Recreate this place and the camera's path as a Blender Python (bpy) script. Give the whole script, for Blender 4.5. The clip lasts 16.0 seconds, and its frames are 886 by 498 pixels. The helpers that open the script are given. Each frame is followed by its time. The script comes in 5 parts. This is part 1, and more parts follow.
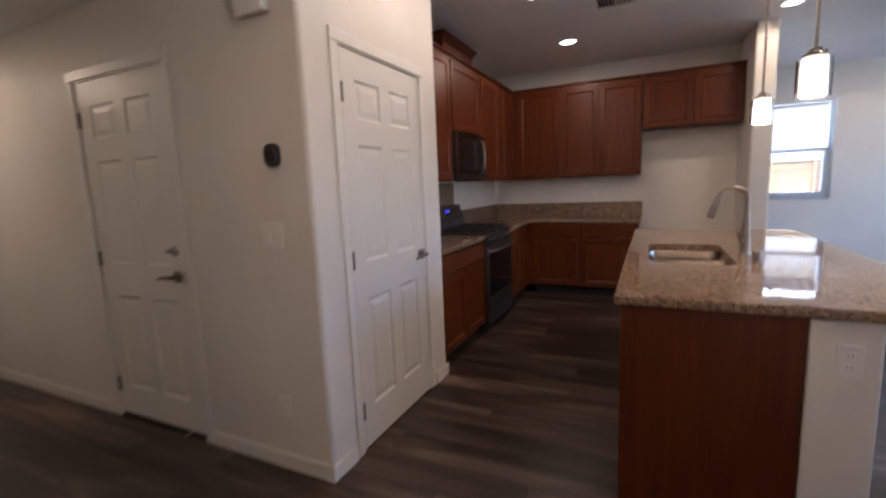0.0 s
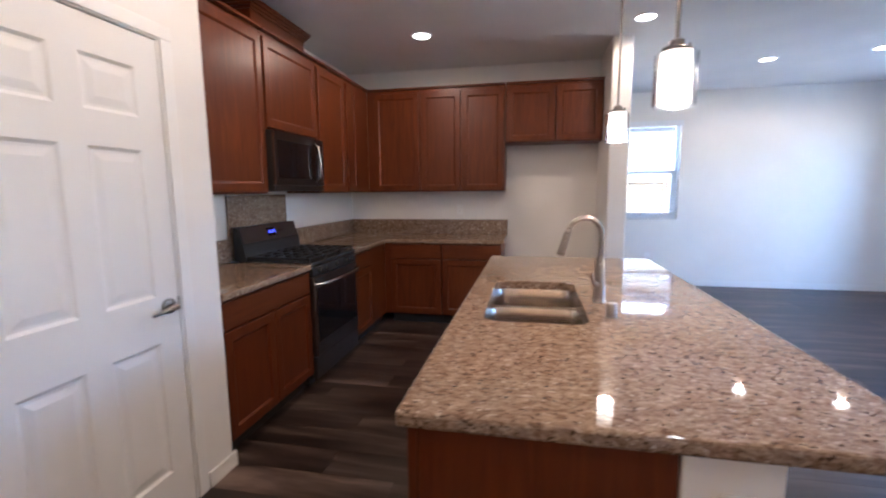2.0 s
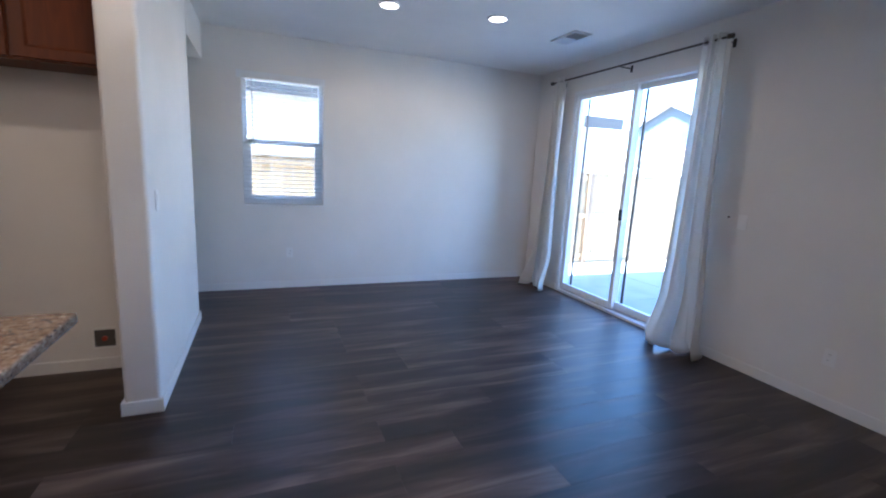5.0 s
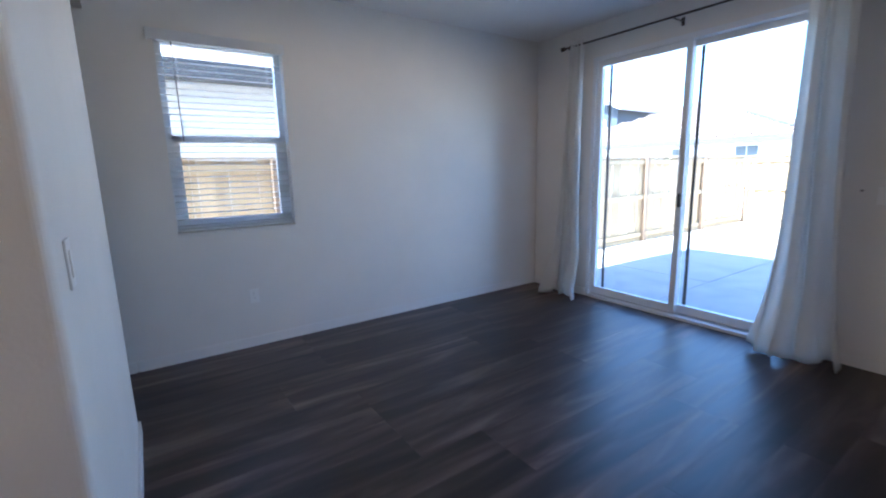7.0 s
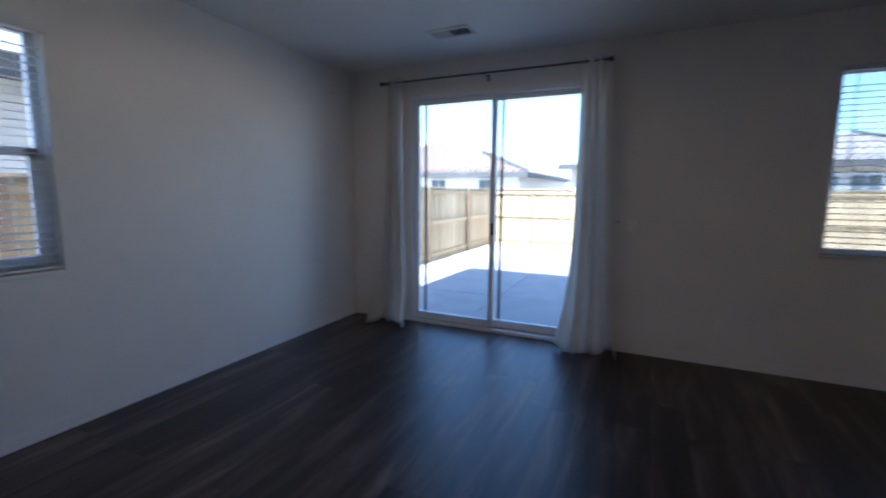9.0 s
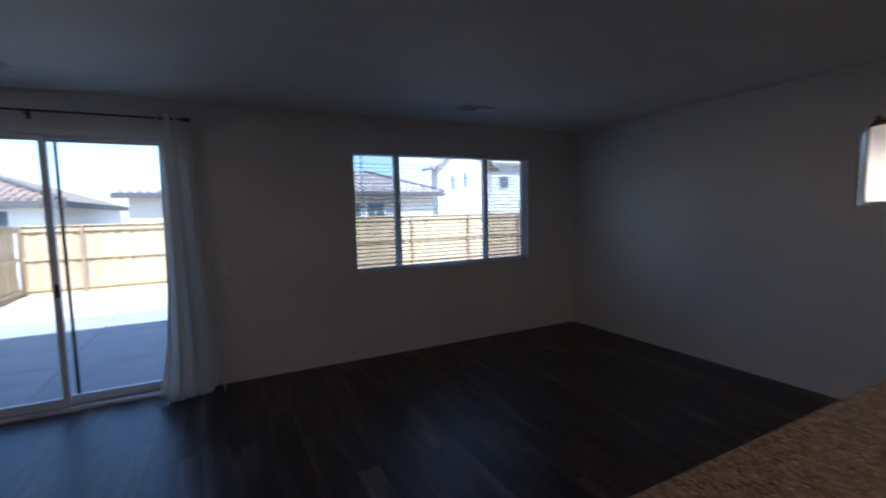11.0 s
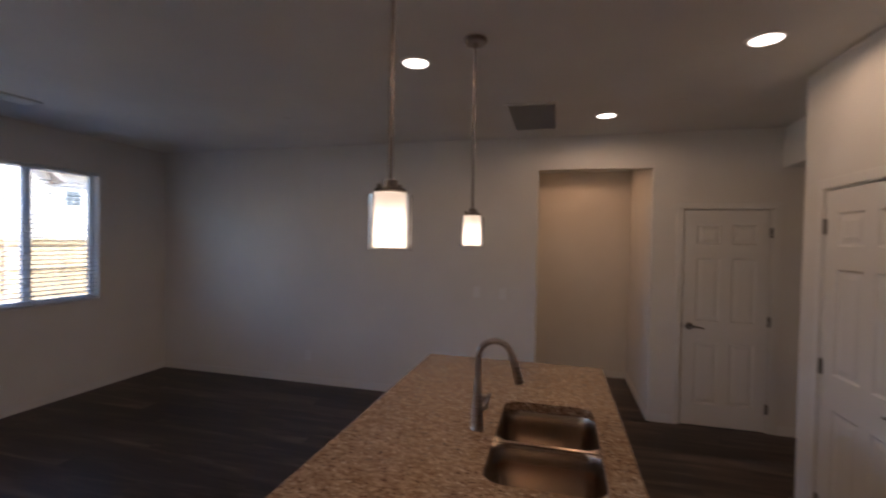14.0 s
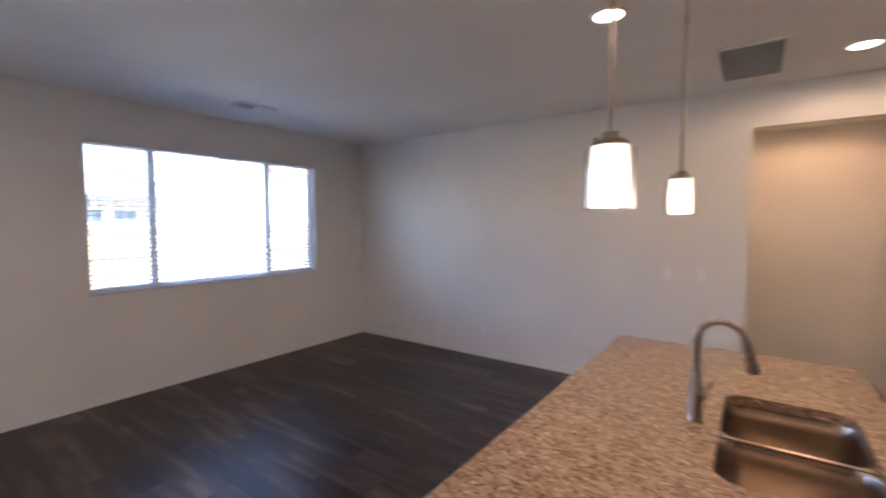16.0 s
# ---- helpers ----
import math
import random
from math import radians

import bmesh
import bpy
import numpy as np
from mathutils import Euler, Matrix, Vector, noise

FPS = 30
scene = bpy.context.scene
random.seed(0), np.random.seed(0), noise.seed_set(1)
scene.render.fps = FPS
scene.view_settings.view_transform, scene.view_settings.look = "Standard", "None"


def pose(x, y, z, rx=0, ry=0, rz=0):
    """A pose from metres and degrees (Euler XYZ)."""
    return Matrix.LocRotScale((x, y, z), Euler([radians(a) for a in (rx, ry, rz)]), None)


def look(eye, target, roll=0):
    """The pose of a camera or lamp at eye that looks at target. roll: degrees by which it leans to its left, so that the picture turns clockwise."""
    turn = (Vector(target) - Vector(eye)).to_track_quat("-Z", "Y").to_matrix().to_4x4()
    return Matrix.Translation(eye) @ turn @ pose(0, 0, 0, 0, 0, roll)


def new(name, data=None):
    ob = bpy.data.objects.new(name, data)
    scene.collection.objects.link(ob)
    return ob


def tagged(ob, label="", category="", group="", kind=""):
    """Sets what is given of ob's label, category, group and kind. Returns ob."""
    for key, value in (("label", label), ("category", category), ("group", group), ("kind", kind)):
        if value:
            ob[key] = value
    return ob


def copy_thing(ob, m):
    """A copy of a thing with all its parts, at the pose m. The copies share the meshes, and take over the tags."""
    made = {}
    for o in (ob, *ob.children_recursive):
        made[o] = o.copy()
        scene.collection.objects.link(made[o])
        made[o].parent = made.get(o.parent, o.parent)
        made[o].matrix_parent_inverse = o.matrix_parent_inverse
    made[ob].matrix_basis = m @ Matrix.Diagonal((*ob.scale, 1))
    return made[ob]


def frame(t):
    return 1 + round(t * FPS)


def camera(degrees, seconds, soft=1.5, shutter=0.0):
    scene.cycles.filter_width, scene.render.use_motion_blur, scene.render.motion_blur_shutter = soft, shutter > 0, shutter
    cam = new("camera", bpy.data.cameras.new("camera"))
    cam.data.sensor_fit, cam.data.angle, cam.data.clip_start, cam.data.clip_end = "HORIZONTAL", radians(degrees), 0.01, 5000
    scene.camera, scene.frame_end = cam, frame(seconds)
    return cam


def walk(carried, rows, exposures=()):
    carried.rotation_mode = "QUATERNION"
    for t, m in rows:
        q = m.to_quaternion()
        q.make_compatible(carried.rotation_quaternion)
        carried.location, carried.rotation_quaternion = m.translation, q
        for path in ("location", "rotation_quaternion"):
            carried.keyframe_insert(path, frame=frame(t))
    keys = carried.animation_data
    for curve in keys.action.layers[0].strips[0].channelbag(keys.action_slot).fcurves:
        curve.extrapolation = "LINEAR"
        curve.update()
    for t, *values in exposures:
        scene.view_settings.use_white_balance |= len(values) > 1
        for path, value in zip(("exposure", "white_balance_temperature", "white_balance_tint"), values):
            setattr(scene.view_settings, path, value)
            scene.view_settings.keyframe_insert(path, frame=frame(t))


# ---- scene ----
cam = camera(90.8, 16.0, soft=2.0, shutter=0.5)

# seconds, eye, target, roll
PATH = [
    (0, (1.339, -1.482, 1.369), (0.486, 0.305, 1.084), -2.4),
    (0.5, (1.2, -1.161, 1.413), (0.614, 0.743, 1.243), -1.3),
    (1, (1.232, -0.873, 1.408), (0.91, 1.087, 1.177), 2.9),
    (1.5, (1.339, -0.745, 1.427), (0.946, 1.183, 1.067), -0.4),
    (2, (1.523, -0.588, 1.423), (1.127, 1.354, 1.157), -0.5),
    (2.5, (1.822, -0.468, 1.466), (1.752, 1.513, 1.204), -1.5),
    (3, (2.165, -0.245, 1.443), (2.492, 1.708, 1.163), -0.1),
    (3.5, (2.602, -0.026, 1.493), (3.138, 1.873, 1.168), -0.2),
    (4, (2.904, 0.305, 1.464), (3.416, 2.209, 1.129), 1.8),
    (4.2, (3.041, 0.468, 1.458), (3.599, 2.36, 1.124), 2.2),
    (6.5, (2.624, 2.132, 1.416), (3.657, 3.796, 1.013), 0.7),
    (7, (2.549, 2.625, 1.398), (3.66, 4.249, 1.039), -1.3),
    (7.5, (2.596, 2.974, 1.464), (3.668, 4.626, 1.114), 2.0),
    (8, (2.608, 3.147, 1.51), (3.955, 4.586, 1.171), 2.2),
    (8.5, (2.389, 3.315, 1.516), (4.023, 4.436, 1.24), 0.5),
    (9, (2.213, 3.211, 1.453), (4.012, 4.047, 1.194), 0.5),
    (9.5, (1.964, 3.175, 1.468), (3.934, 3.467, 1.282), 2.1),
    (11.8, (1.569, 3.442, 1.768), (3.064, 2.118, 1.671), -0.0),
    (12, (1.562, 3.438, 1.769), (2.978, 2.026, 1.739), 1.1),
    (12.5, (1.552, 3.409, 1.758), (2.8, 1.846, 1.743), 0.8),
    (13, (1.558, 3.383, 1.736), (2.574, 1.661, 1.68), 0.6),
    (13.5, (1.569, 3.305, 1.734), (2.324, 1.454, 1.712), 0.9),
    (14, (1.515, 3.275, 1.713), (2.022, 1.341, 1.673), 1.0),
    (14.5, (1.443, 3.25, 1.7), (1.699, 1.268, 1.623), 0.0),
    (15, (1.466, 3.255, 1.684), (1.837, 1.292, 1.603), -0.4),
    (15.5, (1.555, 3.284, 1.666), (2.286, 1.426, 1.553), -0.7),
    (16, (1.667, 3.286, 1.65), (2.83, 1.664, 1.527), -0.1),
]
walk(cam, [(t, look(eye, target, roll)) for t, eye, target, roll in PATH],
     exposures=[
         (0.0, 3.85, 5100, 13), (0.5, 4.42, 5000, 13), (1.0, 4.42, 4900, 13), (2.5, 4.5, 4800, 12), (3.0, 4.45, 4780, 12), (3.5, 4.25, 4750, 12), (4.2, 3.98, 4700, 10), (6.5, 3.2, 4780, 10), (7.5, 2.98, 4820, 10),
         (9.0, 2.05, 4880, 10), (11.8, 1.32, 5000, 14), (12.5, 1.4, 5050, 15), (13.0, 1.72, 5250, 16), (13.5, 2.08, 5500, 17), (14.5, 3.02, 5950, 20), (15.5, 3.86, 5700, 18), (16.0, 3.95, 5600, 17),
     ])

# ---------------------------------------------------------------- light
world = bpy.data.worlds.new("sky")
scene.world = world
world.use_nodes = True
wn, wl = world.node_tree.nodes, world.node_tree.links
sky = wn.new("ShaderNodeTexSky")
sky.sky_type = "NISHITA"
sky.sun_disc = False
sky.sun_elevation = radians(57)
sky.sun_rotation = radians(265)
wn["Background"].inputs["Strength"].default_value = 0.15
wl.new(sky.outputs["Color"], wn["Background"].inputs["Color"])

sun = new("sun", bpy.data.lights.new("sun", "SUN"))
sun.data.energy, sun.data.angle, sun.data.color = 5.0, radians(0.5), (1.0, 0.95, 0.88)
sun.matrix_world = look((0, 0, 0), (0.545, -0.02, -0.839))

LAMP = (1.0, 0.66, 0.38)
DOWN_W, PEND_W, HALL_W = 1.30, 0.66, 1.35


def spot(x, y, z, watts, angle=180, colour=LAMP):
    ob = new("lamp_light", bpy.data.lights.new("lamp_light", "SPOT"))
    ob.data.energy, ob.data.color = watts, colour
    ob.data.spot_size, ob.data.spot_blend, ob.data.shadow_soft_size = radians(angle), 0.35, 0.035
    ob.location = (x, y, z)
    return ob


def glow(x, y, z, watts, r=0.04):
    ob = new("lamp_light", bpy.data.lights.new("lamp_light", "POINT"))
    ob.data.energy, ob.data.color, ob.data.shadow_soft_size = watts, LAMP, r
    ob.location = (x, y, z)
    return ob

# ---------------------------------------------------------------- materials
def mat(name, rough=0.6, metal=0.0, base=(0.5, 0.5, 0.5)):
    m = bpy.data.materials.new(name)
    m.use_nodes = True
    b = m.node_tree.nodes["Principled BSDF"]
    b.inputs["Base Color"].default_value = (*base, 1)
    b.inputs["Roughness"].default_value = rough
    b.inputs["Metallic"].default_value = metal
    return m, m.node_tree.nodes, m.node_tree.links, b


def coords(n, l, scale=(1, 1, 1), kind="Object"):
    tc, mp = n.new("ShaderNodeTexCoord"), n.new("ShaderNodeMapping")
    mp.inputs["Scale"].default_value = scale
    l.new(tc.outputs[kind], mp.inputs["Vector"])
    return mp.outputs["Vector"]


def noise_tex(n, l, vec, scale, detail=4, rough=0.55, dist=0.0):
    t = n.new("ShaderNodeTexNoise")
    t.inputs["Scale"].default_value, t.inputs["Detail"].default_value = scale, detail
    t.inputs["Roughness"].default_value, t.inputs["Distortion"].default_value = rough, dist
    l.new(vec, t.inputs["Vector"])
    return t.outputs["Fac"]


def ramp(n, l, fac, stops):
    r = n.new("ShaderNodeValToRGB")
    e = r.color_ramp.elements
    while len(e) < len(stops):
        e.new(0.5)
    for el, (p, c) in zip(e, stops):
        el.position, el.color = p, (*c, 1)
    l.new(fac, r.inputs["Fac"])
    return r.outputs["Color"]


def mixc(n, l, a, b, fac, mode="MIX"):
    x = n.new("ShaderNodeMix")
    x.data_type, x.blend_type = "RGBA", mode
    for sock, v in ((x.inputs["Factor"], fac), (x.inputs["A"], a), (x.inputs["B"], b)):
        if isinstance(v, (int, float)):
            sock.default_value = v
        elif isinstance(v, tuple):
            sock.default_value = (*v, 1)
        else:
            l.new(v, sock)
    return x.outputs["Result"]


def bump(n, l, b, height, strength=0.1, dist=0.002):
    k = n.new("ShaderNodeBump")
    k.inputs["Strength"].default_value, k.inputs["Distance"].default_value = strength, dist
    l.new(height, k.inputs["Height"])
    l.new(k.outputs["Normal"], b.inputs["Normal"])


def span(n, l, fac, lo, hi):
    r = n.new("ShaderNodeMapRange")
    r.inputs["To Min"].default_value, r.inputs["To Max"].default_value = lo, hi
    l.new(fac, r.inputs["Value"])
    return r.outputs["Result"]


def paint(name, col, rough=0.55, texture=0.25, grain=90, spread=0.05):
    """Rolled wall paint over orange-peel drywall, slightly uneven in tone."""
    m, n, l, b = mat(name, rough)
    v = coords(n, l)
    big = noise_tex(n, l, v, 1.3, 5)
    lo, hi = tuple(c * (1 - spread) for c in col), tuple(min(1, c * (1 + spread * 0.6)) for c in col)
    l.new(ramp(n, l, big, [(0.3, lo), (0.7, hi)]), b.inputs["Base Color"])
    l.new(span(n, l, noise_tex(n, l, v, 7, 4), rough - 0.06, rough + 0.08), b.inputs["Roughness"])
    bump(n, l, b, noise_tex(n, l, v, grain, 3, 0.6), texture, 0.003)
    return m


WALL = paint("wall_paint", (0.79, 0.765, 0.72))
CEIL = paint("ceiling_paint", (0.82, 0.81, 0.785), 0.75, 0.35, 60)
TRIM = paint("trim_paint", (0.80, 0.785, 0.75), 0.34, 0.06, 120, 0.02)
DOORW = paint("door_paint", (0.78, 0.765, 0.73), 0.36, 0.10, 140, 0.02)
VINYL = paint("window_vinyl", (0.80, 0.82, 0.84), 0.35, 0.03, 60, 0.02)
PLATE = paint("plastic_plate", (0.84, 0.83, 0.80), 0.35, 0.0, 60, 0.01)


def wood(name, dark, light, rough=0.34, axis=(7, 7, 0.7), coat=0.04):
    m, n, l, b = mat(name, rough)
    v = coords(n, l, axis)
    rnd = n.new("ShaderNodeObjectInfo").outputs["Random"]
    off = n.new("ShaderNodeVectorMath")
    off.operation = "ADD"
    cmb = n.new("ShaderNodeCombineXYZ")
    mul = n.new("ShaderNodeMath")
    mul.operation = "MULTIPLY"
    mul.inputs[1].default_value = 37.0
    l.new(rnd, mul.inputs[0])
    l.new(mul.outputs[0], cmb.inputs[0])
    l.new(mul.outputs[0], cmb.inputs[2])
    l.new(v, off.inputs[0])
    l.new(cmb.outputs[0], off.inputs[1])
    v2 = off.outputs[0]
    g = noise_tex(n, l, v2, 3.2, 7, 0.62, 0.7)
    base = ramp(n, l, g, [(0.28, dark), (0.55, tuple((a + c) / 2 for a, c in zip(dark, light))), (0.75, light)])
    blot = noise_tex(n, l, coords(n, l, (1, 1, 1)), 3.5, 3)
    base = mixc(n, l, base, dark, span(n, l, blot, 0.0, 0.45))
    l.new(base, b.inputs["Base Color"])
    l.new(span(n, l, g, rough - 0.06, rough + 0.10), b.inputs["Roughness"])
    b.inputs["Coat Weight"].default_value = coat
    b.inputs["Specular IOR Level"].default_value = 0.28
    b.inputs["Coat Roughness"].default_value = 0.25
    bump(n, l, b, g, 0.05, 0.001)
    return m


CHERRY = wood("cherry_wood", (0.070, 0.0135, 0.0022), (0.160, 0.0375, 0.0056))
CHERRY_H = wood("cherry_wood_cross", (0.070, 0.0135, 0.0022), (0.160, 0.0375, 0.0056), axis=(0.9, 0.9, 9))


def plank_mat(name, island):
    m, n, l, b = mat(name, 0.36)
    tc = n.new("ShaderNodeTexCoord")
    if island:
        rnd = n.new("ShaderNodeNewGeometry").outputs["Random Per Island"]
    else:
        rnd = n.new("ShaderNodeObjectInfo").outputs["Random"]
    mul = n.new("ShaderNodeMath")
    mul.operation = "MULTIPLY"
    mul.inputs[1].default_value = 61.0
    l.new(rnd, mul.inputs[0])
    cmb = n.new("ShaderNodeCombineXYZ")
    l.new(mul.outputs[0], cmb.inputs[0])
    l.new(mul.outputs[0], cmb.inputs[1])
    add = n.new("ShaderNodeVectorMath")
    add.operation = "ADD"
    l.new(tc.outputs["Object"], add.inputs[0])
    l.new(cmb.outputs[0], add.inputs[1])
    mp = n.new("ShaderNodeMapping")
    mp.inputs["Scale"].default_value = (0.42, 3.4, 1)
    l.new(add.outputs[0], mp.inputs["Vector"])
    g = noise_tex(n, l, mp.outputs["Vector"], 2.2, 5, 0.55, 0.6)
    fine = noise_tex(n, l, mp.outputs["Vector"], 11, 4, 0.7)
    grain = mixc(n, l, ramp(n, l, g, [(0.33, (0.0135, 0.0080, 0.0062)), (0.46, (0.039, 0.0245, 0.0195)), (0.57, (0.090, 0.063, 0.0515)), (0.70, (0.190, 0.143, 0.119))]),
                 ramp(n, l, fine, [(0.35, (0.008, 0.0062, 0.0053)), (0.7, (0.034, 0.028, 0.024))]), 0.25)
    tone = ramp(n, l, rnd, [(0.0, (0.66, 0.62, 0.59)), (0.5, (0.98, 0.925, 0.88)), (1.0, (1.45, 1.37, 1.30))])
    l.new(mixc(n, l, grain, tone, 1.0, "MULTIPLY"), b.inputs["Base Color"])
    l.new(span(n, l, g, 0.30, 0.46), b.inputs["Roughness"])
    b.inputs["Specular IOR Level"].default_value = 0.40
    bump(n, l, b, fine, 0.08, 0.001)
    return m


PLANK = plank_mat("vinyl_plank", False)
PLANK_I = plank_mat("vinyl_plank_rest", True)


def granite():
    m, n, l, b = mat("granite", 0.10)
    v = coords(n, l, (0.62, 1.0, 1.0))
    warp = noise_tex(n, l, v, 30, 3)
    a = noise_tex(n, l, v, 64, 6, 0.65, 0.7)
    base = ramp(n, l, a, [(0.28, (0.080, 0.043, 0.024)), (0.42, (0.190, 0.120, 0.074)), (0.54, (0.290, 0.205, 0.138)), (0.72, (0.410, 0.318, 0.235))])
    vo = n.new("ShaderNodeTexVoronoi")
    vo.inputs["Scale"].default_value = 165
    l.new(v, vo.inputs["Vector"])
    sp = ramp(n, l, vo.outputs["Color"], [(0.0, (0, 0, 0)), (0.25, (0, 0, 0)), (0.29, (1, 1, 1)), (1.0, (1, 1, 1))])
    clump = ramp(n, l, noise_tex(n, l, v, 60, 4, 0.6), [(0.43, (1, 1, 1)), (0.58, (0, 0, 0))])
    fac = mixc(n, l, sp, clump, 1.0, "LIGHTEN")
    base = mixc(n, l, (0.062, 0.034, 0.021), base, fac)
    pale = ramp(n, l, noise_tex(n, l, v, 58, 3, 0.6), [(0.60, (0, 0, 0)), (0.68, (1, 1, 1))])
    base = mixc(n, l, base, (0.47, 0.385, 0.30), pale)
    l.new(base, b.inputs["Base Color"])
    l.new(span(n, l, warp, 0.02, 0.055), b.inputs["Roughness"])
    return m


GRANITE = granite()


def metal(name, col, rough, stretch=(1, 1, 60), amount=0.10):
    m, n, l, b = mat(name, rough, 1.0, col)
    g = noise_tex(n, l, coords(n, l, stretch), 8, 4)
    l.new(span(n, l, g, rough - amount / 2, rough + amount), b.inputs["Roughness"])
    l.new(ramp(n, l, g, [(0.3, tuple(c * 0.88 for c in col)), (0.7, col)]), b.inputs["Base Color"])
    return m


STEEL = metal("brushed_steel", (0.50, 0.475, 0.45), 0.22, (1, 1, 8), 0.06)
SINKST = metal("sink_steel", (0.48, 0.415, 0.36), 0.20, (1, 8, 1), 0.06)
DARKNI = metal("dark_nickel", (0.23, 0.21, 0.19), 0.28)
SATIN = metal("satin_nickel", (0.30, 0.265, 0.23), 0.26)
NICKEL = metal("brushed_nickel", (0.42, 0.38, 0.345), 0.26)
DARKST = metal("black_stainless", (0.075, 0.069, 0.068), 0.30)
STEELFACE = metal("dark_stainless_face", (0.17, 0.153, 0.148), 0.32, (1, 8, 1), 0.06)
BRONZE = metal("dark_rod_metal", (0.10, 0.09, 0.085), 0.40)
BLACKGL, _, _, _ = mat("black_glass", 0.06, 0.0, (0.008, 0.008, 0.009))
BLACKPL = paint("black_plastic", (0.018, 0.018, 0.018), 0.42, 0.05, 60)
GREYPL = paint("grey_plastic", (0.10, 0.095, 0.09), 0.5, 0.05, 60)
IRON = paint("cast_iron", (0.012, 0.012, 0.012), 0.62, 0.10, 90)
REDPL = paint("red_plastic", (0.35, 0.05, 0.03), 0.4, 0.05, 60)
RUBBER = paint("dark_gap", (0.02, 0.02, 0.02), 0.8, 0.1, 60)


def glass(name, tint=(0.97, 0.985, 0.98), rough=0.0):
    m, n, l, b = mat(name, rough, 0.0, tint)
    b.inputs["Transmission Weight"].default_value = 1.0
    b.inputs["IOR"].default_value = 1.45
    return m


def pane_glass():
    """Thin window glass: mostly clear, with a faint mirror."""
    m = bpy.data.materials.new("window_glass")
    m.use_nodes = True
    n, l = m.node_tree.nodes, m.node_tree.links
    n.remove(n["Principled BSDF"])
    tr, gl, mx, lw = (n.new("ShaderNodeBsdfTransparent"), n.new("ShaderNodeBsdfGlossy"),
                      n.new("ShaderNodeMixShader"), n.new("ShaderNodeLayerWeight"))
    tr.inputs["Color"].default_value = (0.95, 0.975, 0.97, 1)
    gl.inputs["Roughness"].default_value = 0.01
    p = n.new("ShaderNodeMath")
    p.operation = "POWER"
    p.inputs[1].default_value = 4.0
    l.new(lw.outputs["Facing"], p.inputs[0])
    l.new(span(n, l, p.outputs[0], 0.03, 0.45), mx.inputs[0])
    l.new(tr.outputs[0], mx.inputs[1])
    l.new(gl.outputs[0], mx.inputs[2])
    l.new(mx.outputs[0], n["Material Output"].inputs["Surface"])
    return m


PANE = pane_glass()
CLEAR = glass("clear_lamp_glass", (0.97, 0.975, 0.97))


def screen_mesh():
    """Fine insect mesh: lets most of the light through."""
    m, n, l, b = mat("insect_mesh", 0.8, 0.0, (0.03, 0.03, 0.03))
    tr, mx = n.new("ShaderNodeBsdfTransparent"), n.new("ShaderNodeMixShader")
    mx.inputs[0].default_value = 0.30
    l.new(tr.outputs[0], mx.inputs[1])
    l.new(b.outputs[0], mx.inputs[2])
    l.new(mx.outputs[0], n["Material Output"].inputs["Surface"])
    return m


SCREEN = screen_mesh()


def emit(name, col, power, base=(0.8, 0.8, 0.8)):
    m, n, l, b = mat(name, 0.5, 0.0, base)
    b.inputs["Emission Color"].default_value = (*col, 1)
    b.inputs["Emission Strength"].default_value = power
    return m


DISC = emit("lamp_lens", (1.0, 0.86, 0.68), 0.8)


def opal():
    """Lit opal glass: glow painted by height, fading away from the low bulb."""
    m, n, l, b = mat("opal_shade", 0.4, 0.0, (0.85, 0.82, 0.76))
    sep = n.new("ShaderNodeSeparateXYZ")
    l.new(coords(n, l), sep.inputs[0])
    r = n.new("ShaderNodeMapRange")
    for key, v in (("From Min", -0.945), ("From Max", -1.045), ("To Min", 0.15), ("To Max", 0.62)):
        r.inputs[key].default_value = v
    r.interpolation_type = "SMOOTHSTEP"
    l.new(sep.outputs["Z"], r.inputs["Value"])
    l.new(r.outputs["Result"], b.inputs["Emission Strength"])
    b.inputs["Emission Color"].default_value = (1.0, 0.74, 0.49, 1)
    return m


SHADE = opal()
CLOCK = emit("clock_digits", (0.10, 0.10, 1.0), 0.10, (0.01, 0.01, 0.02))


def cloth():
    m, n, l, b = mat("curtain_cloth", 0.9, 0.0)
    v = coords(n, l)
    l.new(ramp(n, l, noise_tex(n, l, v, 5, 4), [(0.3, (0.80, 0.79, 0.76)), (0.7, (0.87, 0.86, 0.83))]), b.inputs["Base Color"])
    b.inputs["Transmission Weight"].default_value = 0.0
    b.inputs["Sheen Weight"].default_value = 0.2
    wv = n.new("ShaderNodeTexWave")
    wv.inputs["Scale"].default_value = 180
    l.new(v, wv.inputs["Vector"])
    bump(n, l, b, wv.outputs["Fac"], 0.06, 0.001)
    # a share of the light goes through
    tl, mx = n.new("ShaderNodeBsdfTranslucent"), n.new("ShaderNodeMixShader")
    tl.inputs["Color"].default_value = (0.86, 0.85, 0.82, 1)
    mx.inputs[0].default_value = 0.55
    l.new(b.outputs[0], mx.inputs[1])
    l.new(tl.outputs[0], mx.inputs[2])
    l.new(mx.outputs[0], n["Material Output"].inputs["Surface"])
    return m


CLOTH = cloth()


